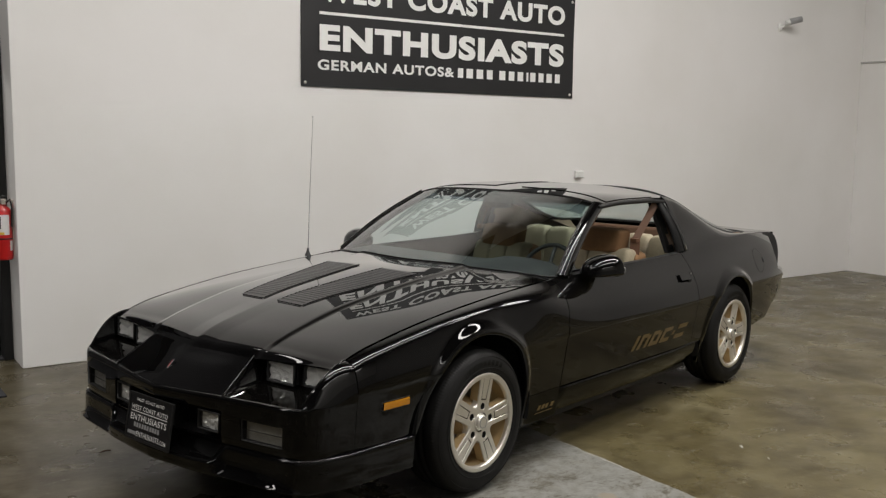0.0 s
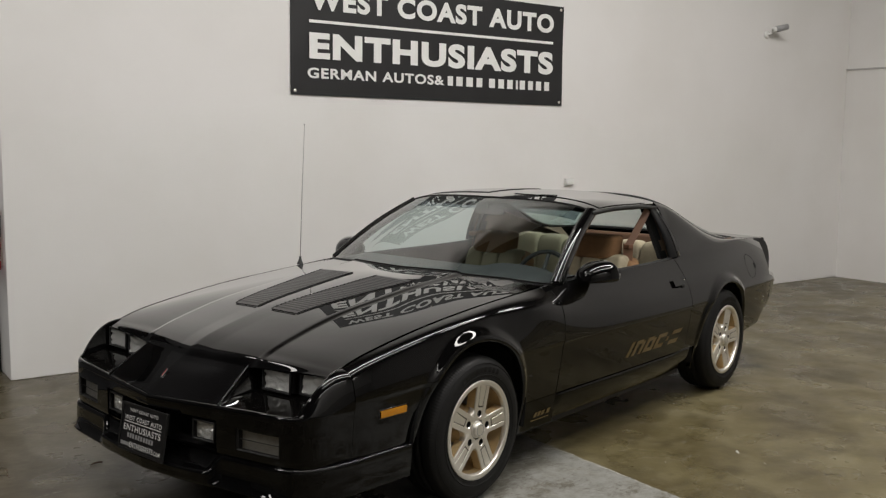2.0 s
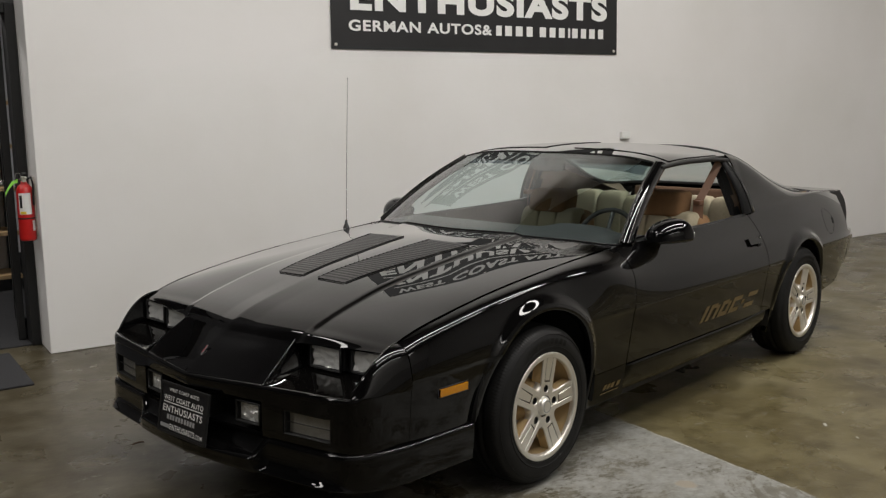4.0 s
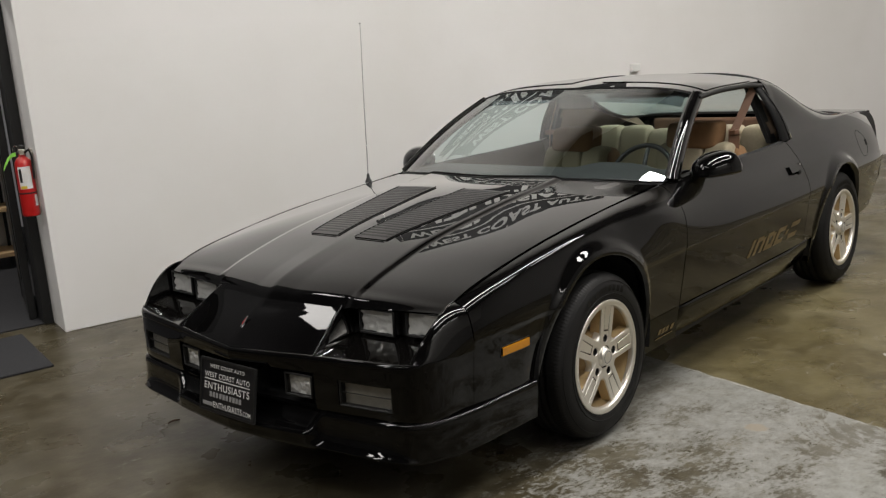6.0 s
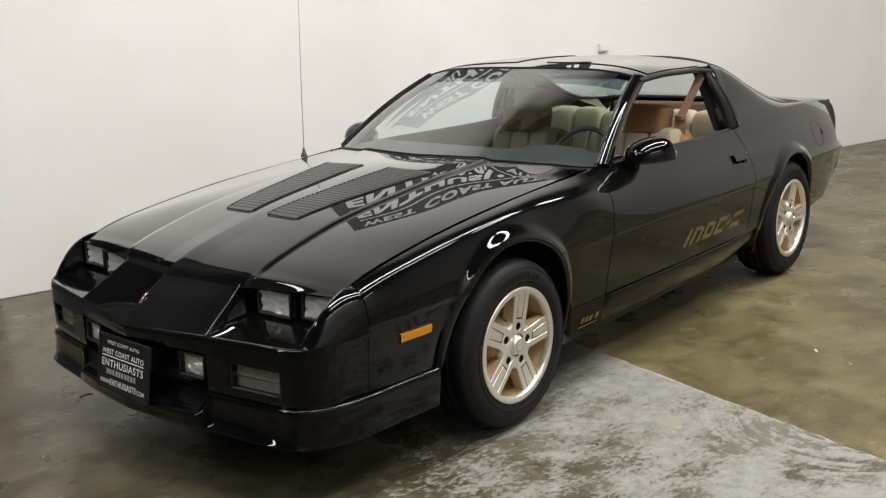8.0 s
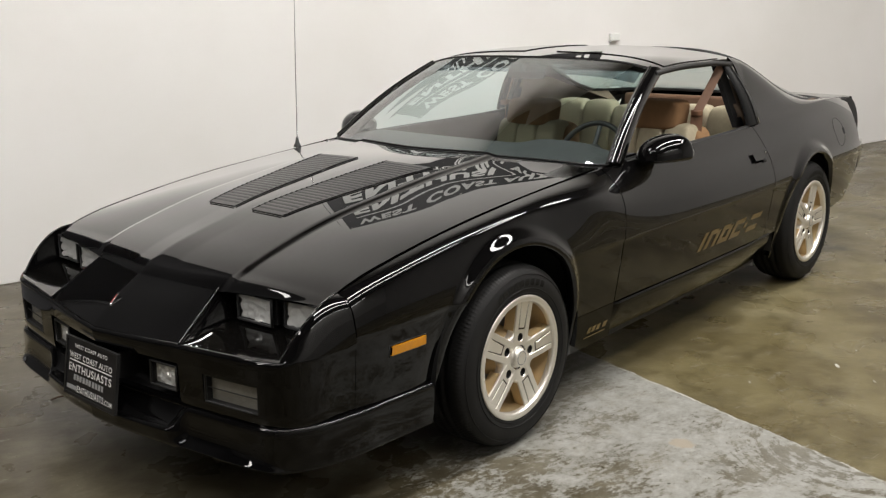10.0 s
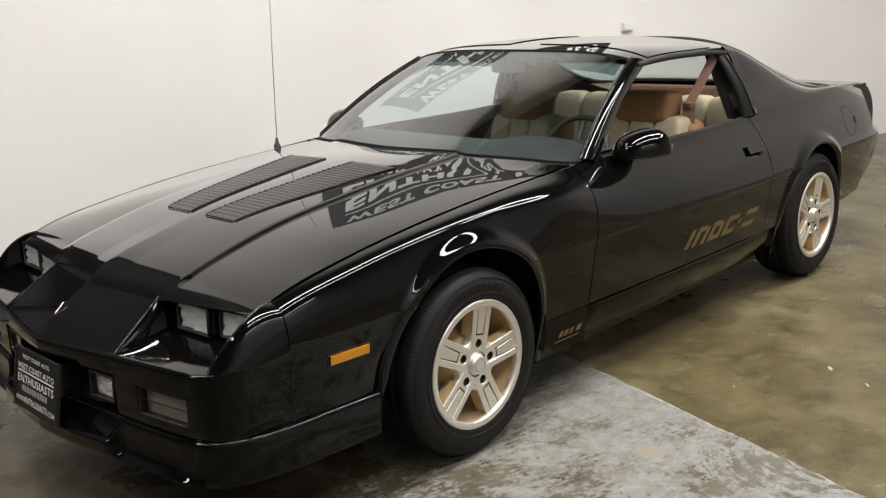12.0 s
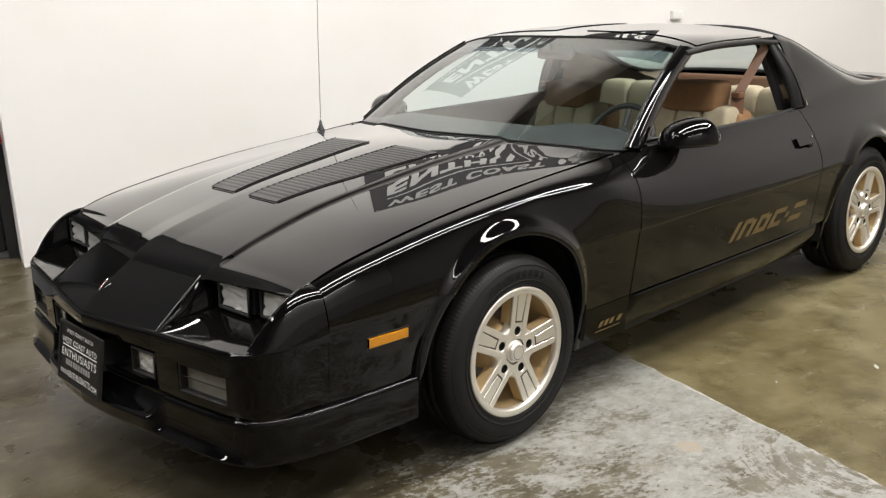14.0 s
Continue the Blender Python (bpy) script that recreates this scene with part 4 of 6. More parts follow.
def rocker(sy):
    xs = np.linspace(0.659, 2.10, 80)
    prof = [(0.340, -0.004), (0.337, 0.004), (0.330, 0.007), (0.305, 0.006), (0.285, 0.003), (0.262, -0.002), (0.232, -0.010), (0.212, -0.020), (0.205, -0.05)]
    g = np.stack([np.stack([xs, sy * (flank(xs, np.full(80, z)) - 0.002 + (d + 0.002) * step((xs - 0.655) / 0.035)), np.full(80, z) + 0.012 * step((xs - 1.8) / 0.3)], -1) for z, d in prof])
    part("rocker_skirt", sheet(g, out=MID), PAINT_LOW, car)


both(rocker)

# greenhouse outlines
RAIL_Y = spline([1.28, 1.5, 1.8, 2.05, 2.2], [0.665, 0.665, 0.655, 0.640, 0.625])
RAIL_Z = spline([1.28, 1.5, 1.8, 2.05, 2.2], [1.186, 1.200, 1.200, 1.197, 1.186])
ROOF_Z = spline([1.20, 1.4, 1.65, 1.95, 2.2], [1.240, 1.258, 1.266, 1.259, 1.236])
ROOF_FRONT = spline([0, 0.35, 0.66], [1.225, 1.245, 1.29])
ROOF_REAR = spline([0, 0.4, 0.64], [2.17, 2.165, 2.14])


def roof_z(x, y):
    a = np.abs(y) / RAIL_Y(x)
    return ROOF_Z(x) - (ROOF_Z(x) - RAIL_Z(x)) * (0.45 * a**2 + 0.55 * a**6)


def roof():
    ys = np.linspace(-1, 1, 61)
    ks = np.linspace(0, 1, 50)
    g = []
    for k in ks:
        row = []
        for s in ys:
            y0 = s * 0.66
            x = float(ROOF_FRONT(abs(y0)) + (ROOF_REAR(min(abs(y0), 0.64)) - ROOF_FRONT(abs(y0))) * k)
            y = s * float(RAIL_Y(x))
            row.append((x, y, float(roof_z(x, y))))
        g.append(row)
    ob = part("roof", sheet(np.array(g), out=(1.7, 0, 0.5)), PAINT, car, thick=0.03)
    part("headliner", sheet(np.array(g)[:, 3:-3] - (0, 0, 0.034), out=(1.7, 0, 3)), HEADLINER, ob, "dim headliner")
    part("rear_header", box(2.07, 2.13, -0.54, 0.54, 1.158, 1.216), HEADLINER, ob, "padded rear header, cabin shade put into its dark colour", smooth=False, bevel=0.012)
    # removable roof panels with their seals
    for sy in (-1, 1):
        g = []
        for x in np.linspace(1.37, 1.93, 24):
            g.append([(x, sy * y, float(roof_z(x, y)) + 0.004) for y in np.linspace(0.095, float(RAIL_Y(x)) * 0.985, 22)])
        g = np.array(g)
        pane = part("roof_panel", sheet(g, out=(1.7, 0, 0.5)), PAINT, car, "removable black roof panel", thick=0.004)
        ring = [*g[0], *g[1:, -1], *g[-1, ::-1], *g[::-1, 0]]
        tube("panel_seal", [p + (0, 0, -0.002) for p in ring], 0.0018, PAINT, pane)
        rail = [(x, sy * (float(RAIL_Y(x)) + 0.004), float(RAIL_Z(x)) - 0.012 - 0.012 * float(step((x - 1.8) / 0.25))) for x in np.linspace(1.27, 2.10, 30)]
        tube("drip_rail", rail, 0.012, TRIM, ob)


roof()


def windscreen():
    ys = np.linspace(-1, 1, 49)
    g = []
    for k in np.linspace(0, 1, 26):
        row = []
        for s in ys:
            yb, yt = s * 0.782, s * 0.635
            xb, xt = float(GLASS_LOW(abs(yb))), float(ROOF_FRONT(abs(yt))) - 0.008
            zb, zt = float(hood_z(min(xb, 0.75), min(0.765, max(-0.765, yb)))) + 0.004, float(roof_z(xt + 0.01, yt)) - 0.006
            y = yb + (yt - yb) * k
            bulge = 0.022 * math.sin(math.pi * k)
            row.append((xb + (xt - xb) * k - bulge * 0.5, y, zb + (zt - zb) * k + bulge))
        g.append(row)
    g = np.array(g)
    ob = part("windscreen", sheet(g, out=(1.4, 0, 0.5)), WINDSCREEN, car, "clear windscreen glass")
    ob.visible_shadow = False
    ring = [*g[0], *g[1:, -1], *g[-1, ::-1], *g[::-1, 0]]
    tube("windscreen_seal", ring, 0.0045, FRAME, ob)
    band = part("shade_band", sheet(g[-6:, 1:-1] + (0.002, 0, -0.004), out=(1.4, 0, 0.5)), SHADE_BAND, ob, "dark tinted band along the top of the glass")
    band.visible_shadow = False
    for sy in (-1, 1):
        edge = g[:, 0 if sy < 0 else -1]
        # pillar: outer black skin with a bright edge
        sect = []
        for i, p in enumerate(edge):
            k = i / 25
            base = Vector(p)
            sect.append([base + Vector(o) for o in ((0.0, -sy * 0.012, 0.005), (0.006, sy * 0.010, 0.011), (0.040, sy * (0.028), 0.004), (0.072, sy * 0.022, -0.018), (0.078, sy * 0.0, -0.03))])
        sect = [[Vector([float(spline(range(5), [q[c] for q in row])(u)) for c in range(3)]) for u in np.linspace(0, 4, 21)] for row in sect]
        part("pillar", sheet(np.array(sect, float), out=(1.3, 0, 0.7)), PAINT, car, thick=0.012)
        tube("pillar_trim", [Vector(p) + Vector((0.003, sy * 0.002, 0.011)) for p in edge], 0.005, PAINT, ob)
    # dark cowl panel between hood and glass
    g = np.array([[(float(COWL_X(abs(y))) + d, y, float(hood_z(COWL_X(abs(y)) + d, y)) + dz) for d, dz in ((-0.002, -0.004), (0.010, -0.004), (0.03, -0.001))] for y in np.linspace(-0.77, 0.77, 40)])
    part("cowl", sheet(g, out=(0, 0, 0)), DARK, car)


windscreen()


# rear glass, sail panels, deck and tail
HATCH_Y = spline([2.15, 2.4, 2.7, 2.95, 3.2], [0.622, 0.646, 0.670, 0.685, 0.69])
HATCH_Z = spline([2.06, 2.12, 2.25, 2.4, 2.7, 2.95, 3.2, 3.45], [1.203, 1.195, 1.161, 1.104, 0.988, 0.934, 0.919, 0.918])
HATCH_MID = spline([2.12, 2.4, 2.7, 3.0, 3.25, 3.5], [1.243, 1.216, 1.133, 1.006, 0.918, 0.906])


def rear_end():
    xs, ys = np.linspace(2.16, 3.18, 46), np.linspace(-1, 1, 41)
    g = np.array([[(x, s * float(HATCH_Y(x)), float(HATCH_Z(x) + (HATCH_MID(x) - HATCH_Z(x)) * (1 - abs(s) ** 4.2))) for s in ys] for x in xs])
    ob = part("rear_window", sheet(g, out=(2.6, 0, 0.4)), REAR_GLASS, car, "tinted curved rear hatch glass")
    ob.visible_shadow = False
    ring = [*g[0], *g[1:, -1], *g[-1, ::-1], *g[::-1, 0]]
    tube("rear_window_seal", ring, 0.009, TRIM, ob)
    xs = np.linspace(3.185, 3.50, 12)
    g = np.array([[(x, s * float(EDGE_Y(x)), float(EDGE_Z(x) + (HATCH_MID(x) - EDGE_Z(x)) * (1 - abs(s) ** 3))) for s in ys] for x in xs])
    part("deck", sheet(g, out=(3, 0, 0.4)), PAINT, car, thick=0.01)
    # spoiler: a low wing with turned-down ends
    sect = [(3.24, 0.0), (3.30, 0.012), (3.42, 0.022), (3.53, 0.026), (3.555, 0.018), (3.54, -0.002), (3.48, -0.03)]
    g = []
    for y in np.concatenate([np.linspace(-0.745, -0.69, 8), np.linspace(-0.68, 0.68, 30), np.linspace(0.69, 0.745, 8)]):
        a = abs(y)
        drop = 0.012 * (a / 0.7) ** 2 + 0.006 * step((a - 0.68) / 0.10)
        fore = 0.05 * step((a - 0.6) / 0.2)
        g.append([(x + fore * 0.9, y, 0.897 + dz - drop) for x, dz in sect])
    part("spoiler", sheet(np.array(g), out=(3.4, 0, 0.93)), PAINT_LOW, car, thick=0.004)
    for sy in (-1, 1):
        rim = spline([0.64, 0.66, 0.76, 0.84, 0.875, 0.91], [0.802, 0.800, 0.786, 0.765, 0.755, 0.742])
        side = [(3.36, 0.900), (3.43, 0.9055), (3.50, 0.906), (3.545, 0.902), (3.580, 0.891), (3.606, 0.870), (3.622, 0.838), (3.624, 0.80), (3.614, 0.75), (3.592, 0.69), (3.580, 0.645), (3.47, 0.645), (3.42, 0.70), (3.40, 0.78), (3.40, 0.85), (3.38, 0.88)]
        bm = bmesh.new()
        vs = [[bm.verts.new((x, sy * (float(rim(z)) + o), z)) for x, z in side] for o in (0.0, -0.08)]
        bm.faces.new(vs[0])
        bm.faces.new(vs[1][::-1])
        for i in range(len(side)):
            j = (i + 1) % len(side)
            bm.faces.new((vs[0][i], vs[0][j], vs[1][j], vs[1][i]))
        bmesh.ops.recalc_face_normals(bm, faces=bm.faces)
        part("tail_cap", bm, FRAME, car, "satin black turned-down spoiler end", smooth=False, bevel=0.007)
    # closing face at the back and its lamps
    g = np.array([[(x + 0.03 * (1 - (y / 0.78) ** 2), y, z) for x, z in ((3.50, 0.885), (3.53, 0.80), (3.56, 0.64))] for y in np.linspace(-0.735, 0.735, 20)])
    tail = part("tail_panel", sheet(g, out=(3, 0, 0.8)), DARK, car, thick=0.01)
    for sy in (-1, 1):
        part("tail_lamp", box(3.535, 3.585, sy * 0.32, sy * 0.71, 0.69, 0.84), RED, tail, "red tail lamp", smooth=False, bevel=0.01)
    # rear bumper wraps round from the arches
    half = [(2.94, 0.903), (3.2, 0.888), (3.45, 0.858), (3.62, 0.822), (3.72, 0.765), (3.76, 0.62), (3.775, 0.35), (3.785, 0.0)]
    out = np.array([(x, -y) for x, y in half] + [(x, y) for x, y in half[-2::-1]])
    prof = [(0.655, -0.035), (0.640, -0.005), (0.60, 0.004), (0.585, 0.0), (0.50, -0.008), (0.42, -0.03), (0.33, -0.075), (0.25, -0.12)]
    n = len(out)
    t = np.gradient(out, axis=0)
    nrm = np.stack([t[:, 1], -t[:, 0]], -1)
    nrm /= np.linalg.norm(nrm, axis=1)[:, None]
    g = []
    for z, d in prof:
        o = out + nrm * d
        o[:, 0] -= 0.9 * np.clip(0.45 - z, 0, 1) * (out[:, 0] - 2.94)
        g.append(np.stack([o[:, 0], o[:, 1], np.full(n, z)], -1))
    g = np.array(g)
    fine = np.stack([np.stack([spline(np.arange(n), g[i, :, c])(np.linspace(0, n - 1, 90)) for c in range(3)], -1) for i in range(len(prof))])
    low = fine.copy()
    part("rear_bumper", sheet(fine[:, 14:-14], out=(3.0, 0, 0.45)), PAINT_LOW, car, thick=0.01)


rear_end()


def quarter(sy):
    top = lambda x: EDGE_Z(x) - 0.001
    p, keep = side_panel(2.045, 3.60, lambda x: np.where(x < 2.5, 0.345, np.interp(x, [2.5, 2.9, 3.3, 3.6], [0.30, 0.30, 0.33, 0.60])), top, sy, rear=lambda z: np.interp(z, [0.60, 0.645, 0.665, 0.775, 0.85, 0.88, 0.91], [3.60, 3.50, 3.415, 3.400, 3.450, 3.490, 3.525]))
    body = part("quarter_panel", sheet(p, keep, MID), PAINT, car, thick=0.008)
    # sail: runs on from the shoulder, in one sweep, up to the pillar and the glass edge
    g = []
    for k in np.linspace(0, 1, 60):
        row = []
        for t in np.linspace(0, 1, 20):
            x = 2.146 - 0.088 * t
            x += (3.19 - x) * k
            z1 = float(EDGE_Z(x)) - 0.001
            y1 = float(flank(x, z1))
            ty, tz = float(flank(x, z1) - flank(x, z1 - 0.012)), 0.012
            tl = math.hypot(ty, tz)
            y0, z0 = float(HATCH_Y(max(x, 2.15))) + 0.008, float(HATCH_Z(x)) + 0.002
            span = math.hypot(y0 - y1, z0 - z1) * 0.42
            ex, ez = -0.80, 0.60
            c = [(y1, z1), (y1 + ty / tl * span, z1 + tz / tl * span), (y0 - ex * span * 0.6, z0 - ez * span * 0.6), (y0, z0)]
            w = ((1 - t) ** 3, 3 * t * (1 - t) ** 2, 3 * t * t * (1 - t), t**3)
            row.append((x, sy * sum(k * q[0] for k, q in zip(w, c)), sum(k * q[1] for k, q in zip(w, c))))
        g.append(row)
    part("sail_panel", sheet(np.array(g), out=(2.6, 0, 0.6)), PAINT, body, thick=0.008)
    # black pillar strip with its bright tip
    strip = []
    for t in np.linspace(0, 1, 20):
        z = 1.178 + (0.884 - 1.178) * t
        y = 0.642 + (0.788 - 0.642) * t + 0.022 * math.sin(math.pi * t)
        x = 1.995 + 0.022 * t
        w = 0.066 + 0.068 * t
        strip.append([(x + d, sy * (y + o), z) for d, o in ((0, -0.02), (0.002, 0.004), (w * 0.55, 0.004), (w, -0.004), (w + 0.004, -0.02))])
    pl = part("window_pillar", sheet(np.array(strip), out=(2.05, 0, 0.9)), FRAME, car, "satin black window pillar")
    # inner trim beside the opening
    g = np.array([[(x + 0.025 * t, sy * (0.600 + 0.118 * t - 0.02 * (x < 2.0)), 1.165 - 0.295 * t) for x in (1.993, 2.002, 2.04, 2.085)] for t in np.linspace(0, 1, 10)])
    part("inner_trim", sheet(g, out=(2.05, 0, 0.9)), FRAME, pl, thick=0.004)
    tube("pillar_seal", [(x[2][0], x[2][1] + sy * 0.002, x[2][2]) for x in strip], 0.003, FRAME, pl)
    tube("pillar_tip", [(2.102, sy * 0.786, 0.918), (2.114, sy * 0.792, 0.890)], 0.0042, CHROME, pl, "bright pillar tip")
    # fuel door outline
    c = np.linspace(0, 2 * math.pi, 40)
    tube("fuel_door", [(3.045 + 0.082 * math.cos(a), sy * (float(flank(3.045 + 0.082 * math.cos(a), 0.752 + 0.075 * math.sin(a))) - 0.001), 0.752 + 0.075 * math.sin(a)) for a in c], 0.0016, GAP, body)
    tube("fuel_door_hinge", [(3.12, sy * (float(flank(3.12, z)) + 0.001), z) for z in (0.735, 0.768)], 0.005, DARK, body)
    a = np.linspace(-0.25, math.pi + 0.25, 40)
    g = np.stack([np.stack([2.565 + 0.40 * np.cos(a), np.full(40, sy * y), 0.335 + 0.40 * np.sin(a)], -1) for y in (0.88, 0.60)])
    part("wheel_housing", sheet(g), DARK, body)
    part("housing_wall", sheet(np.array([[(2.1, sy * 0.6, 0.15), (2.1, sy * 0.6, 0.74)], [(3.0, sy * 0.6, 0.15), (3.0, sy * 0.6, 0.74)]])), DARK, body)
    arch_lip(1, sy, body)


both(quarter)

# ---------------- the car: front end ----------------
HALF = [(-1.006, 0.0), (-1.004, 0.10), (-0.997, 0.25), (-0.986, 0.40), (-0.974, 0.52), (-0.960, 0.64), (-0.944, 0.72), (-0.916, 0.772), (-0.872, 0.804), (-0.82, 0.824), (-0.76, 0.838), (-0.708, 0.8455)]


def outline(n=700):
    """The bumper's plan from the middle to the wheel side, evenly stepped: x, y, and outward normals."""
    h = np.array(HALF)
    s = np.r_[0, np.cumsum(np.hypot(*np.diff(h, axis=0).T))]
    u = np.linspace(0, s[-1], n)
    p = np.stack([spline(s, h[:, 0])(u), spline(s, h[:, 1])(u)], -1)
    t = np.gradient(p, axis=0)
    nr = np.stack([-t[:, 1], t[:, 0]], -1)
    return p, nr / np.linalg.norm(nr, axis=1)[:, None]


PLAN, PLAN_N = outline()
PLAN_N[0] = (-1, 0)


def bumper_top(y):
    return 0.530 + 0.015 * np.minimum(np.abs(y) / 0.60, 1)


def prow(y, z):
    """How far the bumper's upper edge comes to a point in the middle."""
    return 0.024 * np.clip(1 - np.abs(y) / 0.36, 0, 1) * step((z - 0.44) / 0.07)


def plan_rows(ys_marks, count=150):
    """Indices into the plan, evenly spread, that hit the given |y| marks."""
    idx = set(np.linspace(0, len(PLAN) - 1, count).astype(int))
    for m in ys_marks:
        idx.add(int(np.argmin(np.abs(PLAN[:400, 1] - m))))
    return np.array(sorted(idx))


INTAKE_Y, FOG_Y0, FOG_Y1 = 0.385, 0.488, 0.700


def bumper():
    idx = plan_rows((INTAKE_Y, FOG_Y0, FOG_Y1))
    p, nr = PLAN[idx], PLAN_N[idx]
    zs = [0.345, 0.350, 0.362, 0.375, 0.384, 0.386, 0.393, 0.398, 0.42, 0.44, 0.46, 0.472, 0.476, 0.482, 0.49, 0.50]
    top = [0.3, 0.6, 0.68, 0.76, 0.84, 0.92, 1.0]

    def skin(p, nr, off, zz, sy):
        """Front plan that turns into the fender's own side towards the wheel."""
        x = p[:, 0] + nr[:, 0] * off
        y = p[:, 1] + nr[:, 1] * off
        k = step((x + 0.90) / 0.19)
        return np.stack([x - prow(p[:, 1], zz), sy * (y + (flank(x, zz) - y) * k), zz], -1)

    offs = spline([0.34, 0.36, 0.40, 0.46, 0.50, 0.56], [-0.010, -0.002, 0.002, 0.004, 0.004, 0.003])
    for sy in (-1, 1):
        rows = []
        for z in zs:
            zz = np.full(len(idx), z)
            zz = np.minimum(zz, bumper_top(p[:, 1]) - 0.012)
            rows.append(skin(p, nr, offs(zz), zz, sy))
        for k in top:
            zt = bumper_top(p[:, 1])
            z0 = np.minimum(0.50, zt - 0.012)
            q = max(0.0, (k - 0.6) / 0.4)
            zz = z0 + (zt - 0.013 - z0) * min(1, k / 0.6) + 0.013 * math.sin(q * math.pi / 2)
            rows.append(skin(p, nr, 0.004 - 0.013 * (1 - math.cos(q * math.pi / 2)) * (1 - step((p[:, 0] + 0.95) / 0.06)), zz, sy))
        g = np.array(rows)
        keep = np.ones((g.shape[0] - 1, g.shape[1] - 1), bool)
        yc = (p[1:, 1] + p[:-1, 1]) / 2
        zc = np.array((zs + [0.6] * 7)[:-1])
        front = (p[1:, 0] + p[:-1, 0]) / 2 < -0.9
        for j in range(len(yc)):
            for i in range(len(zc)):
                if front[j] and yc[j] < INTAKE_Y and 0.36 <= zc[i] < 0.48:
                    keep[i, j] = False
                if front[j] and FOG_Y0 < yc[j] < FOG_Y1 and 0.386 <= zc[i] < 0.472:
                    keep[i, j] = False
        part("bumper_cover", sheet(g, keep, (-0.4, 0, 0.45)), PAINT, car, thick=0.012)
    # the intake's recess
    ys = np.linspace(-INTAKE_Y, INTAKE_Y, 31)
    x0 = np.interp(np.abs(ys), PLAN[:350, 1], PLAN[:350, 0])
    g = np.array([[(x + 0.004, y, 0.483), (x + 0.05, y, 0.474), (-0.86, y, 0.465), (-0.85, y, 0.40), (-0.87, y, 0.365), (x + 0.012, y, 0.358)] for x, y in zip(x0, ys)])
    part("intake_recess", sheet(g), DARK, car)
    for sy in (-1, 1):
        part("intake_end", box(-0.97, -0.85, sy * (INTAKE_Y - 0.004), sy * (INTAKE_Y + 0.004), 0.36, 0.482), DARK, car, smooth=False)


bumper()


def on_plan(y, z, out=0.0):
    i = int(np.argmin(np.abs(PLAN[:, 1] - abs(y))))
    return PLAN[i, 0] + PLAN_N[i, 0] * out


def lamp_box(name, sy, y0, y1, z0, z1, depth, parent, label, mats, ribs=0, rough=0.0):
    """A lamp set back in the bumper: backing, bezel and clear lens."""
    ys = np.linspace(y0, y1, 10)
    def face(d, za, zb, a=y0, b=y1):
        return np.array([[(on_plan(y, 0) + d, sy * y, z) for z in (za, zb)] for y in np.linspace(a, b, 10)])
    back = np.array([[(on_plan(y, 0) + depth + 0.014, sy * y, z) for z in np.linspace(z0, z1, 9)] for y in np.linspace(y0, y1, 14)])
    back[1:-1, 1:-1, 0] += np.random.RandomState(int(y1 * 1000)).uniform(-1, 1, back[1:-1, 1:-1, 0].shape) * rough
    e = part(name, sheet(back, out=(0, 0, 0.5)), mats, parent, label, smooth=False)
    ring = [(on_plan(y, 0) + 0.002, sy * y, z0) for y in ys] + [(on_plan(y, 0) + 0.002, sy * y, z1) for y in ys[::-1]]
    ring.append(ring[0])
    tube("bezel", ring, 0.004, TRIM, e)
    for za, zb, a, b in ((z0, z0, y0, y1), (z1, z1, y0, y1)):
        g = np.array([[(on_plan(y, 0) + d, sy * y, za) for d in (0.0, depth + 0.032)] for y in np.linspace(a, b, 8)])
        part("lamp_side", sheet(g), DARK, e, smooth=False)
    for y in (y0, y1):
        g = np.array([[(on_plan(y, 0) + d, sy * y, z) for d in (0.0, depth + 0.032)] for z in (z0, z1)])
        part("lamp_side", sheet(g), DARK, e, smooth=False)
    ln = part("lens", sheet(face(depth, z0, z1), out=(0, 0, 0.5)), LENS, e, smooth=False)
    ln.visible_shadow = False
    for k in range(ribs):
        z = z0 + (z1 - z0) * (k + 1) / (ribs + 1)
        tube("lens_rib", [(on_plan(y, 0) + depth - 0.001, sy * y, z) for y in ys], 0.0018, TRIM, e)
    return e


def front_lamps(sy):
    lamp_box("fog_lamp", sy, FOG_Y0 + 0.004, FOG_Y1 - 0.004, 0.388, 0.470, 0.012, car, "clear rectangular bumper lamp", LAMP_BACK, ribs=1)
    lamp_box("driving_lamp", sy, 0.250, 0.368, 0.392, 0.466, 0.008, car, "small clear driving lamp in the intake", REFLECTOR, rough=0.005)


both(front_lamps)


DAM_HALF = [(-1.006, 0.0), (-1.004, 0.10), (-0.997, 0.25), (-0.986, 0.40), (-0.974, 0.52), (-0.961, 0.64), (-0.950, 0.705), (-0.935, 0.748), (-0.906, 0.778), (-0.866, 0.802), (-0.82, 0.822), (-0.76, 0.837), (-0.708, 0.8455)]


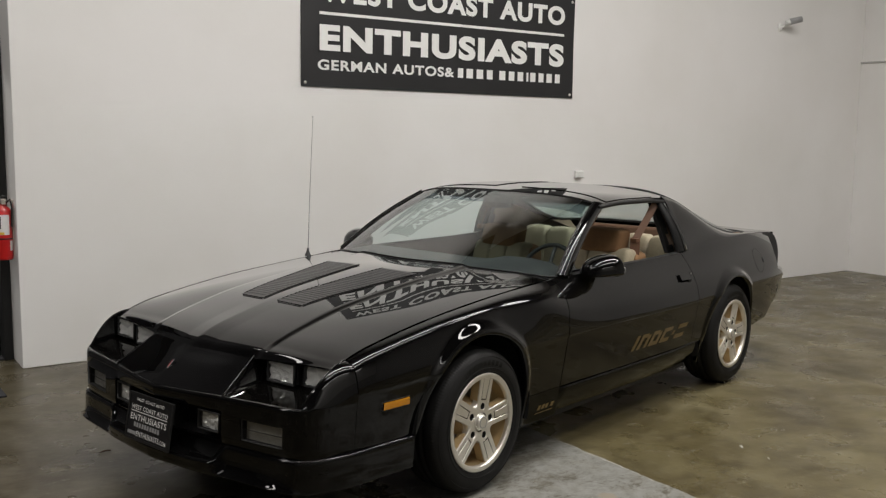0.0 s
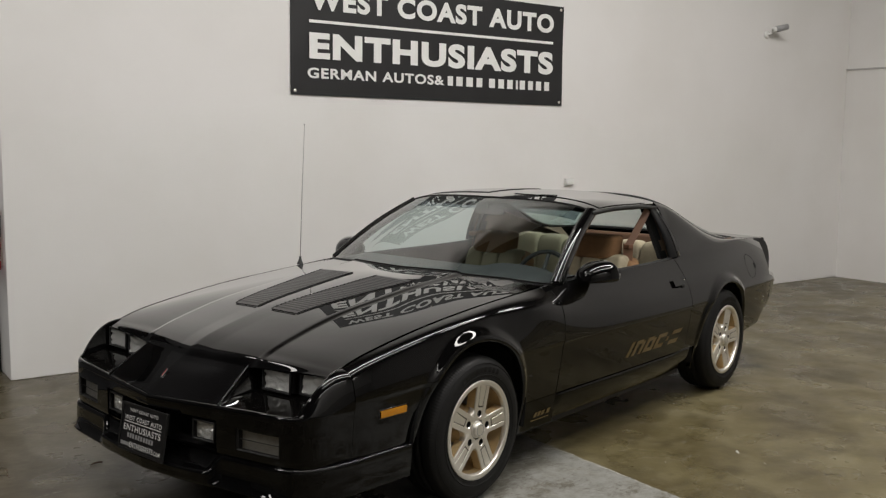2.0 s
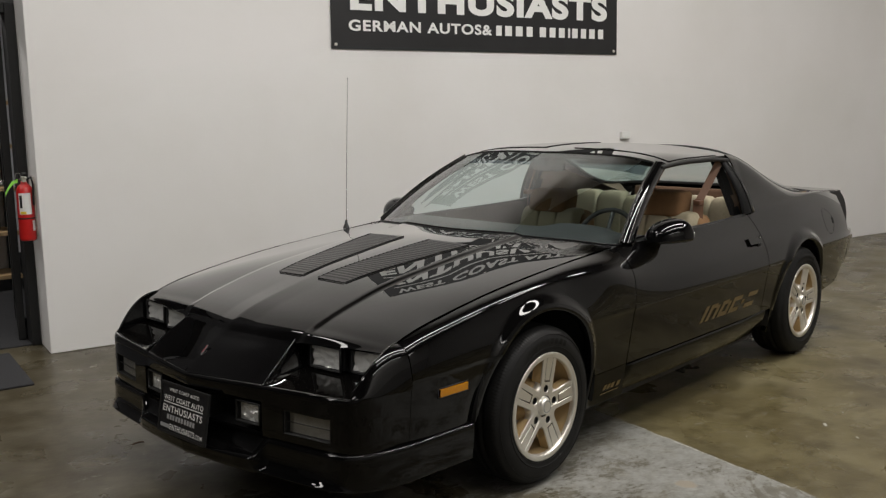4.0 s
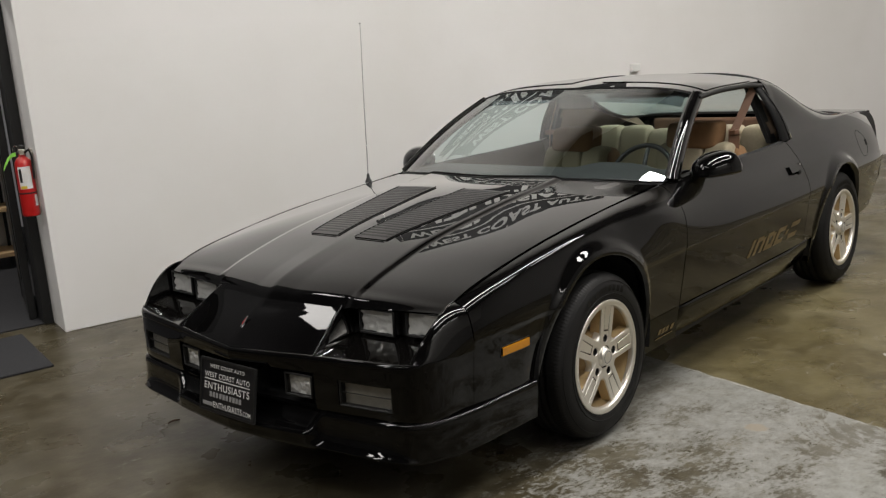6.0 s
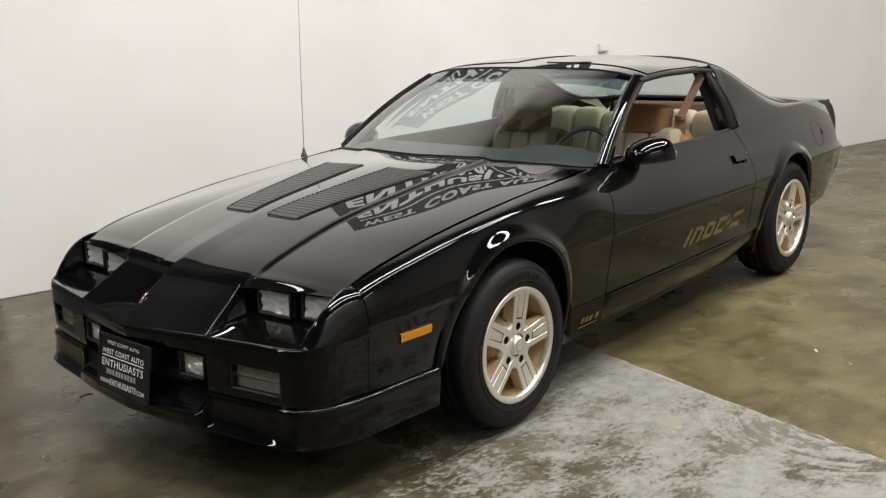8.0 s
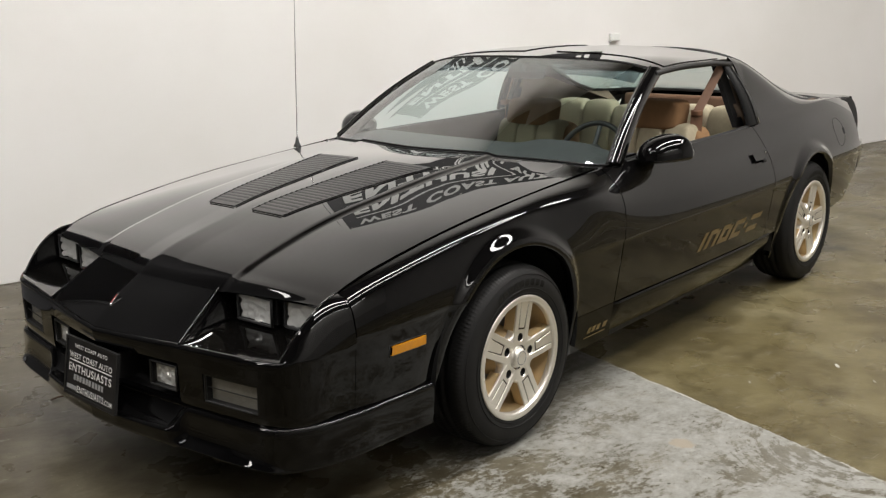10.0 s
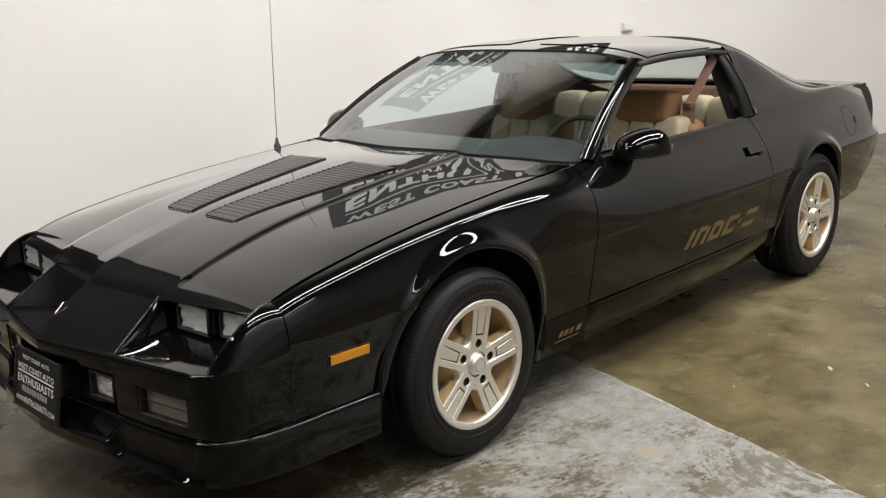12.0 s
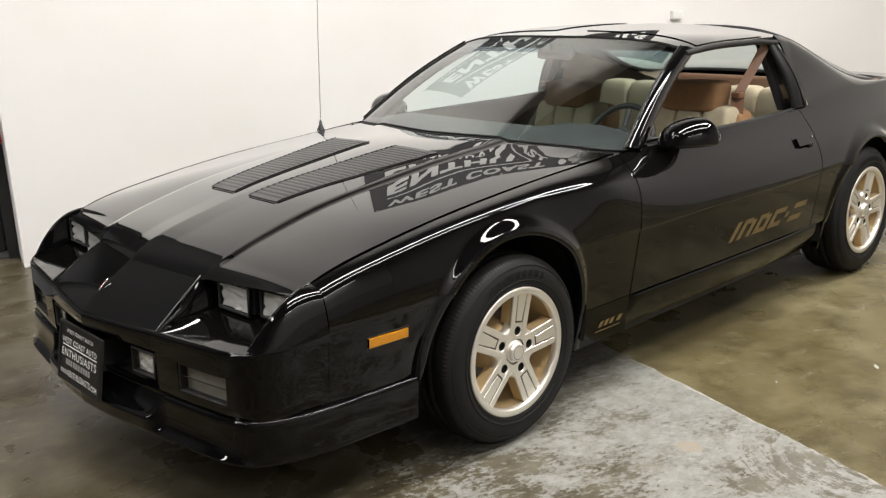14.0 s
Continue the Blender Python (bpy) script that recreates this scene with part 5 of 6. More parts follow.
def air_dam():
    """The lower spoiler, all round the front to the wheels: two upright lobes with tight corners and a lower chin shelf between them."""
    h = np.array(DAM_HALF)
    s = np.r_[0, np.cumsum(np.hypot(*np.diff(h, axis=0).T))]
    u = np.linspace(0, s[-1], 420)
    side = np.linspace(-0.70, -0.408, 26)
    p = np.concatenate([np.stack([spline(s, h[:, 0])(u), spline(s, h[:, 1])(u)], -1), np.stack([side, CHAR_Y(side) - 0.006 * step((side + 0.70) / 0.12) + 0.0012 * (1 - step((side + 0.70) / 0.1))], -1)])
    t = np.gradient(p, axis=0)
    nr = np.stack([-t[:, 1], t[:, 0]], -1)
    nr /= np.linalg.norm(nr, axis=1)[:, None]
    nr[0] = (-1, 0)
    knots = np.arange(9)
    at = np.linspace(0, 8, 49)

    def section(rows):
        r = np.array(rows)
        return np.stack([spline(knots, r[:, 0])(at), spline(knots, r[:, 1])(at)], -1)

    # outer lobes stand upright under a narrow ledge; the middle slopes forward to a low shelf and turns back under it
    lobe = section([(0.352, -0.028), (0.353, -0.006), (0.349, 0.004), (0.334, 0.008), (0.302, 0.007), (0.272, 0.011), (0.250, 0.022), (0.234, 0.028), (0.226, -0.05)])
    side_wall = section([(0.350, -0.030), (0.351, -0.006), (0.346, 0.003), (0.330, 0.006), (0.300, 0.006), (0.260, 0.004), (0.230, 0.001), (0.216, -0.006), (0.214, -0.06)])
    lip = section([(0.362, -0.020), (0.334, -0.012), (0.308, 0.004), (0.294, 0.026), (0.286, 0.046), (0.276, 0.054), (0.256, 0.050), (0.226, 0.034), (0.212, -0.05)])
    for sy in (-1, 1):
        g = []
        for (zl, dl), (zs, ds), (zc, dc) in zip(lobe, side_wall, lip):
            chin = step((0.425 - p[:, 1]) / 0.075) * (p[:, 0] < -0.9)
            out = step((-0.905 - p[:, 0]) / 0.065)
            z = zs + (zl - zs) * out
            d = ds + (dl - ds) * out
            zz = z + (zc - z) * chin
            dd = d + (dc * (1 - 0.3 * (p[:, 1] / 0.42) ** 2) - d) * chin
            g.append(np.stack([p[:, 0] + nr[:, 0] * dd, sy * (p[:, 1] + nr[:, 1] * dd), zz], -1))
        part("air_dam", sheet(np.array(g), out=(-0.5, 0, 0.28)), PAINT, car, thick=0.006)


air_dam()


def nose():
    """The sloping centre panel between the lamp pockets, creased along its middle."""
    g = []
    for k in np.linspace(0, 1, 24):
        row = []
        for s in np.linspace(-1, 1, 41):
            yb, yt = s * 0.383, s * 0.342
            xb, zb = on_plan(yb, 0) + 0.007 - float(prow(yb, 0.53)), float(bumper_top(yb)) - 0.001
            xt, zt = float(hood_lead(yt)) - 0.006, 0.660 - 0.006 * abs(s)
            y = yb + (yt - yb) * k
            full = 0.003 * math.sin(math.pi * k) * (1 - 0.35 * s * s)
            ridge = 0.006 * (1 - abs(s)) * math.sin(math.pi * min(1, k + 0.15))
            row.append((xb + (xt - xb) * k - full * 0.75 - ridge * 0.7, y, zb + (zt - zb) * k + full * 0.7 + ridge * 0.7))
        g.append(row)
    ob = part("nose_panel", sheet(np.array(g), out=(-0.6, 0, 0.4)), PAINT, car, thick=0.006)
    i = np.array(g)
    em = part("emblem", box(-0.0025, 0.0025, -0.0045, 0.0045, -0.022, 0.022), CHROME, car, "slim upright chrome emblem with coloured bars", smooth=False, bevel=0.0015)
    em.matrix_world = Matrix.Translation(Vector(i[11, 20]) + Vector((-0.003, 0, 0.003))) @ pose(0, 0, 0, 8, 42, 0)
    part("emblem_bar", box(-0.0036, -0.0025, -0.0022, -0.0012, -0.014, 0.018), RED, em, "red emblem stripe", smooth=False)


nose()


def pocket(sy):
    """The recess of the paired lamps: floor, cheeks, back and the lamps."""
    ys = np.linspace(0.345, 0.80, 64)
    g = []
    for y in ys:
        s = (y - 0.345) / 0.455
        yb = 0.383 + s * (0.755 - 0.383)
        xb, zb = on_plan(yb, 0) + 0.008, float(bumper_top(yb)) - 0.001
        xk, zk = -0.752 + 0.022 * s, 0.562 + 0.006 * s
        row = []
        for t in np.linspace(0, 1, 40):
            yy = yb + (0.375 + s * 0.395 - yb) * t
            row.append((xb + (xk - xb) * t, sy * yy, zb + (zk - zb) * t - 0.002 * math.sin(math.pi * t ** 0.8)))
        g.append(row)
    g = np.array(g)
    body = part("lamp_pocket", sheet(g, out=(-0.85, sy * 0.55, 0.2)), PAINT_LOW, car, thick=0.004)
    # back wall
    w = np.array([[(g[i, -1, 0] + 0.004, g[i, -1, 1], z) for z in (0.548, 0.60, 0.665)] for i in range(len(g))])
    part("pocket_back", sheet(w, out=(0, sy * 0.55, 0.6)), DARK, body)
    # inner cheek beside the nose panel, outer cheek beside the fender
    inner = []
    for t in np.linspace(0, 1, 10):
        lo = g[0, int(t * 39)]
        k = t
        hi = np.array((on_plan(0.383, 0) + 0.006 + (-0.806 - on_plan(0.383, 0) - 0.006) * k, sy * (0.383 - 0.041 * k), 0.539 + (0.654 - 0.539) * k))
        if t == 1:
            hi = np.array((-0.775, sy * 0.345, 0.664))
        inner.append([lo, lo + (hi - lo) * 0.5 + (0, sy * 0.006, 0), hi])
    part("pocket_cheek", sheet(np.array(inner)), PAINT, body)
    rim = []
    for t in np.linspace(0, 1, 12):
        rim.append((on_plan(0.383, 0) + 0.004 + (-0.806 - on_plan(0.383, 0)) * t, sy * (0.385 - 0.041 * t), 0.541 + 0.117 * t))
    tube("pocket_edge", rim, 0.004, PAINT, body)
    outer, crest = [], []
    n = 26
    for t in np.linspace(0, 1, n):
        x = -0.916 + 0.208 * t
        z = 0.548 + (float(EDGE_Z(-0.708)) - 0.001 - 0.548) * (1 - (1 - t) ** 2.1)
        y = 0.756 + 0.016 * math.sin(math.pi * t) + 0.009 * t
        crest.append(np.array((x, sy * y, z)))
    for i, hi in enumerate(crest):
        t = i / (n - 1)
        lo = g[-1, int(min(1, t * 1.25) * 39)]
        outer.append([lo, lo + (hi - lo) * 0.5, lo + (hi - lo) * 0.9, hi])
    part("pocket_cheek", sheet(np.array(outer)), PAINT, body)
    tube("pocket_edge", [c + np.array((0.002, -sy * 0.003, -0.001)) for c in crest], 0.0045, PAINT, body)
    # corner skin from the crest down to the bumper and back to the fender
    rows = []
    for i, c in enumerate(crest):
        t = i / (n - 1)
        k0 = int(np.argmin(np.abs(PLAN[430:, 0] - (-0.914 + 0.206 * t)))) + 430
        xb, yb, zb = PLAN[k0, 0], PLAN[k0, 1] - 0.001, 0.543
        row = []
        for k in np.linspace(0, 1, 34) ** 1.4:
            w = 1 - k
            fall = (1 - t) * w**1.3 + t * (0.54 * w**18 + 0.46 * w**2)
            row.append((c[0] + (xb - c[0]) * k, sy * (yb - (yb - abs(c[1])) * fall), zb + (c[2] - zb) * w))
        rows.append(row)
    part("nose_corner", sheet(np.array(rows), out=(-0.5, 0, 0.5)), PAINT, body, thick=0.004)
    tube("corner_gap", [(-0.709, sy * (float(flank(-0.708, z)) - 0.0014), z) for z in np.linspace(0.352, 0.690, 16)], 0.0014, GAP, body)
    # two rectangular lamps
    for y0, y1, dz, dx in ((0.408, 0.562, 0.003, 0.0), (0.610, 0.755, 0.012, 0.012)):
        x = -0.762 + dx
        lamp = part("headlight", box(x, x + 0.02, sy * y0, sy * y1, 0.566 + dz, 0.652 + dz), DARK, car, "rectangular clear headlight", smooth=False, bevel=0.004)
        gy, gz = np.meshgrid(np.linspace(y0 + 0.006, y1 - 0.006, 16), np.linspace(0.573 + dz, 0.646 + dz, 10), indexing="ij")
        bowl = 0.004 * (((gy - (y0 + y1) / 2) / 0.075) ** 2 + ((gz - 0.61 - dz) / 0.037) ** 2)
        chip = np.random.RandomState(int(y0 * 1000)).uniform(-0.006, 0.006, gy.shape)
        part("reflector", sheet(np.stack([x - 0.008 - bowl + chip, sy * gy, gz], -1), out=(0, sy * 0.5, 0.6)), REFLECTOR, lamp, "faceted silver reflector")
        gl = part("lens", sheet(np.stack([x - 0.022 + bowl * 0.7, sy * gy, gz], -1), out=(0, sy * 0.5, 0.6)), LENS, lamp)
        gl.visible_shadow = False
        ring = [(x - 0.018, sy * yy, zz) for yy, zz in ((y0, 0.568 + dz), (y1, 0.568 + dz), (y1, 0.650 + dz), (y0, 0.650 + dz), (y0, 0.568 + dz))]
        tube("lamp_rim", ring, 0.005, DARK, lamp)


both(pocket)


def number_plate():
    e = new("dealer_plate")
    e["label"], e.parent = "black dealer plate with white lettering", car
    x = -1.083
    m = Matrix.Translation((x, 0, 0.388)) @ pose(0, 0, 0, -10.5, 0, -90)
    ob = part("plate_board", box(-0.153, 0.153, -0.006, 0.0, -0.094, 0.094), PLATE, e, smooth=False, bevel=0.004)
    ob.matrix_basis = m
    fr = part("plate_frame", joined(*[(np.array([v.co[:] for v in b.verts]), [[v.index for v in f.verts] for f in b.faces]) for b in frame_bars()]), TRIM, e, smooth=False)
    fr.matrix_basis = m
    lines = [("WEST COAST AUTO", 0.013, 0.20, -0.10, 0.066), ("WEST COAST AUTO", 0.019, 0.262, -0.131, 0.030), ("ENTHUSIASTS", 0.026, 0.262, -0.131, -0.014), ("ENTHUSIASTS", 0.022, 0.165, -0.075, -0.079), (".COM", 0.016, 0.048, 0.092, -0.079)]
    for text, h, w, xx, z in lines:
        words("letter", text, h, w, m @ pose(xx, -0.0068, z), WHITE_INK, e, bold=0.012)
    for xx, w, z, h, mat in ((-0.131, 0.262, 0.021, 0.003, WHITE_INK), (-0.14, 0.06, -0.076, 0.014, GREY_INK)):
        b = part("print_bar", box(xx, xx + w, -0.0075, -0.0066, z, z + h), mat, e, smooth=False)
        b.matrix_basis = m
    xx = -0.10
    for k in range(10):
        b = part("print_bar", box(xx, xx + 0.013, -0.0075, -0.0066, -0.042, -0.023), GREY_INK, e, smooth=False)
        b.matrix_basis = m
        xx += 0.021 if k in (2, 5) else 0.0185
    for sy in (-1, 1):
        br = part("plate_bracket", box(0.0, 0.13, sy * 0.06 - 0.012, sy * 0.06 + 0.012, -0.05, 0.05), DARK, e, smooth=False)
        br.matrix_basis = Matrix.Translation((x + 0.012, 0, 0.40))


def frame_bars():
    out = []
    for x0, x1, z0, z1 in ((-0.158, 0.158, 0.088, 0.098), (-0.158, 0.158, -0.098, -0.088), (-0.158, -0.148, -0.088, 0.088), (0.148, 0.158, -0.088, 0.088)):
        b = box(x0, x1, -0.009, 0.003, z0, z1)
        b.verts.index_update()
        b.faces.index_update()
        out.append(b)
    return out


number_plate()

# ---------------- the car: wheels, mirrors, small parts ----------------


def wheel(xc, sy, phase, y_face):
    """One wheel: tyre, barrel, lip, five grooved spokes, hub. y_face: the lip's plane."""
    e = part("wheel", lathe([(0.1975, 0.012), (0.199, 0.03), (0.197, 0.05), (0.192, 0.09), (0.192, 0.17), (0.205, 0.20), (0.214, 0.22)], 72), GOLD, car, "five-spoke gold and silver alloy wheel")
    e.matrix_basis = Matrix.Translation((xc, sy * y_face, Z_HUB)) @ (pose(0, 0, 0) if sy < 0 else pose(0, 0, 0, 0, 0, 180))
    # tyre: y from the outer to the inner side wall
    n = 432
    prof = [(0.214, 0.002), (0.222, -0.004), (0.235, -0.009), (0.262, -0.011), (0.285, -0.006), (0.302, 0.004), (0.311, 0.012), (0.318, 0.022), (0.3215, 0.034), (0.3235, 0.050), (0.3245, 0.062), (0.316, 0.064), (0.316, 0.072), (0.325, 0.074), (0.3255, 0.100), (0.3175, 0.102), (0.3175, 0.111), (0.3255, 0.113), (0.3255, 0.138), (0.316, 0.14), (0.316, 0.148), (0.3245, 0.150), (0.322, 0.178), (0.315, 0.196), (0.300, 0.21), (0.26, 0.222), (0.214, 0.215)]
    v, f = lathe(prof, n)
    v = v.reshape(len(prof), n, 3)
    j = np.arange(n)
    for i, (r, y) in enumerate(prof):
        cut = ((j + i) % 3 == 0) & (r > 0.315)
        v[i, cut, 0] *= (r - 0.006) / r
        v[i, cut, 2] *= (r - 0.006) / r
    ty = part("tyre", (v.reshape(-1, 3), f), TYRE, e, "black road tyre with fine tread")
    for r, y in ((0.294, -0.0035), (0.245, -0.0115), (0.229, -0.0085)):
        part("side_ring", lathe([(r - 0.002, y + 0.002), (r, y - 0.0015), (r + 0.002, y + 0.002)], 96), TYRE, e)
    # raised side lettering as plain blocks
    for k in range(9):
        a0 = radians(62 + k * 6.5)
        aa = np.linspace(a0, a0 + radians(4.2), 4)
        g = np.array([[(r * math.cos(a), -0.0125 if 0.256 < r < 0.28 else -0.009, r * math.sin(a)) for r in (0.255, 0.258, 0.276, 0.279)] for a in aa])
        part("side_block", sheet(g, out=(0, 1, 0)), TYRE, e)
    part("rim_lip", lathe([(0.196, 0.014), (0.1968, 0.002), (0.1985, -0.0055), (0.2005, -0.0075), (0.210, -0.0082), (0.2185, -0.0085), (0.2215, -0.006), (0.2225, 0.0), (0.2225, 0.006)], 96), SILVER, e, "machined silver rim lip")
    # back disc and brake
    part("brake_disc", lathe([(0.0, 0.10), (0.135, 0.10), (0.137, 0.104), (0.137, 0.118), (0, 0.118)], 48), GREY_INK, e, "dull steel brake disc")
    part("barrel_back", lathe([(0.0, 0.122), (0.196, 0.122)], 48), DARK, e)
    # spokes
    def bar(w_in, w_out, r0, r1, y_in, y_out, h, off_in, off_out, ang, bev):
        a = radians(ang)
        ca, sa = math.cos(a), math.sin(a)
        ring = []
        for k in (0, 0.35, 0.7, 1):
            r = r0 + (r1 - r0) * k
            w = w_in + (w_out - w_in) * k
            o = off_in + (off_out - off_in) * k
            y = y_in + (y_out - y_in) * k
            row = []
            for t, d in ((-w / 2, h), (-w / 2, bev), (-w / 2 + bev, 0), (w / 2 - bev, 0), (w / 2, bev), (w / 2, h)):
                q = o + t
                row.append((r * ca - q * sa, y + d, r * sa + q * ca))
            ring.append(row)
        m = np.array(ring)
        vv, ff = sheet(m, out=(0, 0.3, 0))
        return vv, ff + [[0, 1, 2, 3, 4, 5][::-1], [18, 19, 20, 21, 22, 23]]
    for k in range(5):
        a = phase + 72 * k
        s = part("spoke", bar(0.078, 0.091, 0.092, 0.201, 0.0085, 0.0065, 0.045, 0, 0, a, 0.002), GOLD, e, "gold-sided spoke with a machined silver face", smooth=False)
        part("spoke_groove", bar(0.044, 0.058, 0.092, 0.201, 0.0078, 0.0058, 0.004, 0, 0, a, 0.0005), GOLD_DARK, s, "dark gold groove", smooth=False)
        for q in (-1, 1):
            part("spoke_rail", bar(0.023, 0.022, 0.040, 0.201, 0.005, 0.003, 0.007, q * 0.0275, q * 0.0345, a, 0.002), SILVER, s, smooth=False)
        part("spoke_panel", bar(0.028, 0.0425, 0.104, 0.201, 0.0055, 0.0035, 0.006, 0, 0, a, 0.0015), SILVER, s, smooth=False)
        # face of the root with its round lug hole
        ca, sa = math.cos(radians(a)), math.sin(radians(a))
        rings = []
        for t in np.linspace(0, 2 * math.pi, 33):
            c, n1 = math.cos(t), math.sin(t)
            far = min(0.028 / max(abs(c), 1e-6), 0.0185 / max(abs(n1), 1e-6))
            rings.append([(0.070 + d * c, y, d * n1) for d, y in ((far, 0.0065), (0.0165, 0.0065), (0.0150, 0.009), (0.0145, 0.030), (0.0, 0.030))])
        pts = np.array(rings)
        pts = np.stack([pts[..., 0] * ca - pts[..., 2] * sa, pts[..., 1], pts[..., 0] * sa + pts[..., 2] * ca], -1)
        part("spoke_root", sheet(pts[:, :3], out=(0, 0.3, 0)), SILVER, s, smooth=False)
        part("lug_well", sheet(pts[:, 2:], out=(0, 0.3, 0)), DARK, s, "dark lug hole")
        # gold web between spokes
        aa = np.radians(np.linspace(a + 12, a + 60, 12))
        g = np.array([[(r * math.cos(t), y, r * math.sin(t)) for r, y in ((0.066, 0.010), (0.078, 0.026), (0.098, 0.058), (0.105, 0.10))] for t in aa])
        part("spoke_web", sheet(g, out=(0, 0.3, 0)), GOLD, e)
        # curved fillet where two spokes run together at the hub
        g = []
        for t in np.linspace(-1, 1, 9):
            q = radians(a + 36 + 19 * t)
            rr = 0.086 + 0.028 * t * t
            g.append([(r * math.cos(q), y, r * math.sin(q)) for r, y in ((0.045, 0.0055), (rr - 0.004, 0.0055), (rr, 0.010), (rr + 0.002, 0.035))])
        part("spoke_fillet", sheet(np.array(g), out=(0, 0.3, 0)), SILVER, e)
    part("hub", lathe([(0.0, 0.004), (0.036, 0.005), (0.040, 0.009), (0.041, 0.05)], 60), SILVER, e)
    cap = part("centre_cap", lathe([(0.0, -0.010), (0.024, -0.010), (0.031, -0.007), (0.034, 0.0), (0.035, 0.008)], 40), SILVER, e, "round silver centre cap")
    part("cap_ring", lathe([(0.022, -0.0102), (0.0235, -0.0115), (0.025, -0.0098)], 40), GREY_INK, e)
    return e


wheel(0.0, -1, 6, 0.905)
wheel(2.590, -1, 2, 0.922)
wheel(0.0, 1, 40, 0.905)
wheel(2.597, 1, 25, 0.910)


def door_mirror(sy):
    g = []
    for a in np.linspace(-math.pi / 2, math.pi / 2, 22):
        row = []
        for b in np.linspace(0, 2 * math.pi, 36):
            c = abs(math.cos(a)) ** 0.75
            x = 0.135 * math.sin(a) if a < 0 else 0.045 * math.sin(a)
            yy = 0.100 * c * np.sign(math.cos(b)) * abs(math.cos(b)) ** 0.85
            zz = 0.096 * c * np.sign(math.sin(b)) * abs(math.sin(b)) ** 0.85
            if zz < 0:
                zz *= 0.20
            row.append((0.998 + x, sy * (0.890 + yy + 0.02 * math.sin(a)), 0.866 + zz + 0.008 * yy / 0.1))
        g.append(row)
    ob = part("door_mirror", sheet(np.array(g), out=(1.03, sy * 0.895, 0.9)), PAINT, car, "streamlined black door mirror")
    v, f = lathe([(0.0, 0.0), (0.042, 0.0), (0.044, 0.003)], 28)
    v = np.stack([1.044 + v[:, 1], sy * 0.905 + v[:, 0] * 1.7, 0.886 + v[:, 2] * 0.95], -1)
    part("mirror_glass", (v, f), CHROME, ob, "mirror glass")
    part("mirror_foot", box(0.965, 1.045, sy * 0.785, sy * 0.87, 0.846, 0.868), PAINT, ob, smooth=False, bevel=0.008)


both(door_mirror)


def antenna():
    e = new("antenna")
    e["label"], e.parent = "thin radio antenna mast", car
    x, y, z = 0.476, 0.799, 0.846
    v, f = lathe([(0.019, 0.0), (0.017, 0.008), (0.009, 0.024), (0.006, 0.045), (0, 0.047)], 20)
    part("antenna_base", (np.stack([v[:, 0] + x, v[:, 2] + y, v[:, 1] + z - 0.004], -1), f), TRIM, e)
    tube("mast", [(x, y, z + 0.03), (x + 0.004, y + 0.0, z + 0.4), (x + 0.012, y + 0.0, z + 0.79)], 0.0024, CHROME, e, taper=[1.0, 0.85, 0.6])
    v, f = lathe([(0, -0.004), (0.004, 0), (0, 0.004)], 8)
    part("mast_tip", (np.stack([v[:, 0] + x + 0.012, v[:, 2] + y, v[:, 1] + z + 0.792], -1), f), DARK, e)


antenna()


def chassis():
    part("underbody", box(-0.80, 3.45, -0.60, 0.60, 0.17, 0.30), DARK, car, smooth=False)
    part("front_core", box(-0.84, -0.42, -0.70, 0.70, 0.22, 0.55), DARK, car, smooth=False)
    part("engine_cover", box(-0.42, 0.62, -0.60, 0.60, 0.24, 0.70), DARK, car, smooth=False)
    part("firewall", box(0.60, 0.72, -0.76, 0.76, 0.22, 0.80), DARK, car, smooth=False)
    part("rear_core", box(2.95, 3.50, -0.70, 0.70, 0.25, 0.79), DARK, car, smooth=False)
    for sy in (-1, 1):
        part("sill_core", box(0.42, 2.15, sy * 0.58, sy * 0.80, 0.17, 0.33), DARK, car, smooth=False)


chassis()

# ---------------- the car: interior ----------------


def pad(name, x0, x1, y0, y1, z0, z1, mat, parent, label="", puff=0.03, rake=0.0, ribs=0):
    """A padded block: rounded, leaning back by rake (metres over its height), with soft vertical ribs on its front face."""
    nu, nv = 40, 22
    g = []
    for a in np.linspace(-math.pi / 2, math.pi / 2, nv):
        row = []
        for b in np.linspace(0, 2 * math.pi, nu):
            def sq(c, e):
                return np.sign(c) * abs(c) ** e
            e1 = 0.32
            X = sq(math.cos(a), e1) * sq(math.cos(b), e1)
            Y = sq(math.cos(a), e1) * sq(math.sin(b), e1)
            Z = sq(math.sin(a), e1)
            w = 0.012 * math.cos(2 * math.pi * ribs * Y / 2) if ribs and X < 0 else 0
            z = (z0 + z1) / 2 + Z * (z1 - z0) / 2
            row.append(((x0 + x1) / 2 + X * (x1 - x0) / 2 + w + rake * (z - z0) / (z1 - z0), (y0 + y1) / 2 + Y * (y1 - y0) / 2, z))
        g.append(row)
    return part(name, sheet(np.array(g), out=((x0 + x1) / 2 + rake / 2, (y0 + y1) / 2, (z0 + z1) / 2)), mat, parent, label)


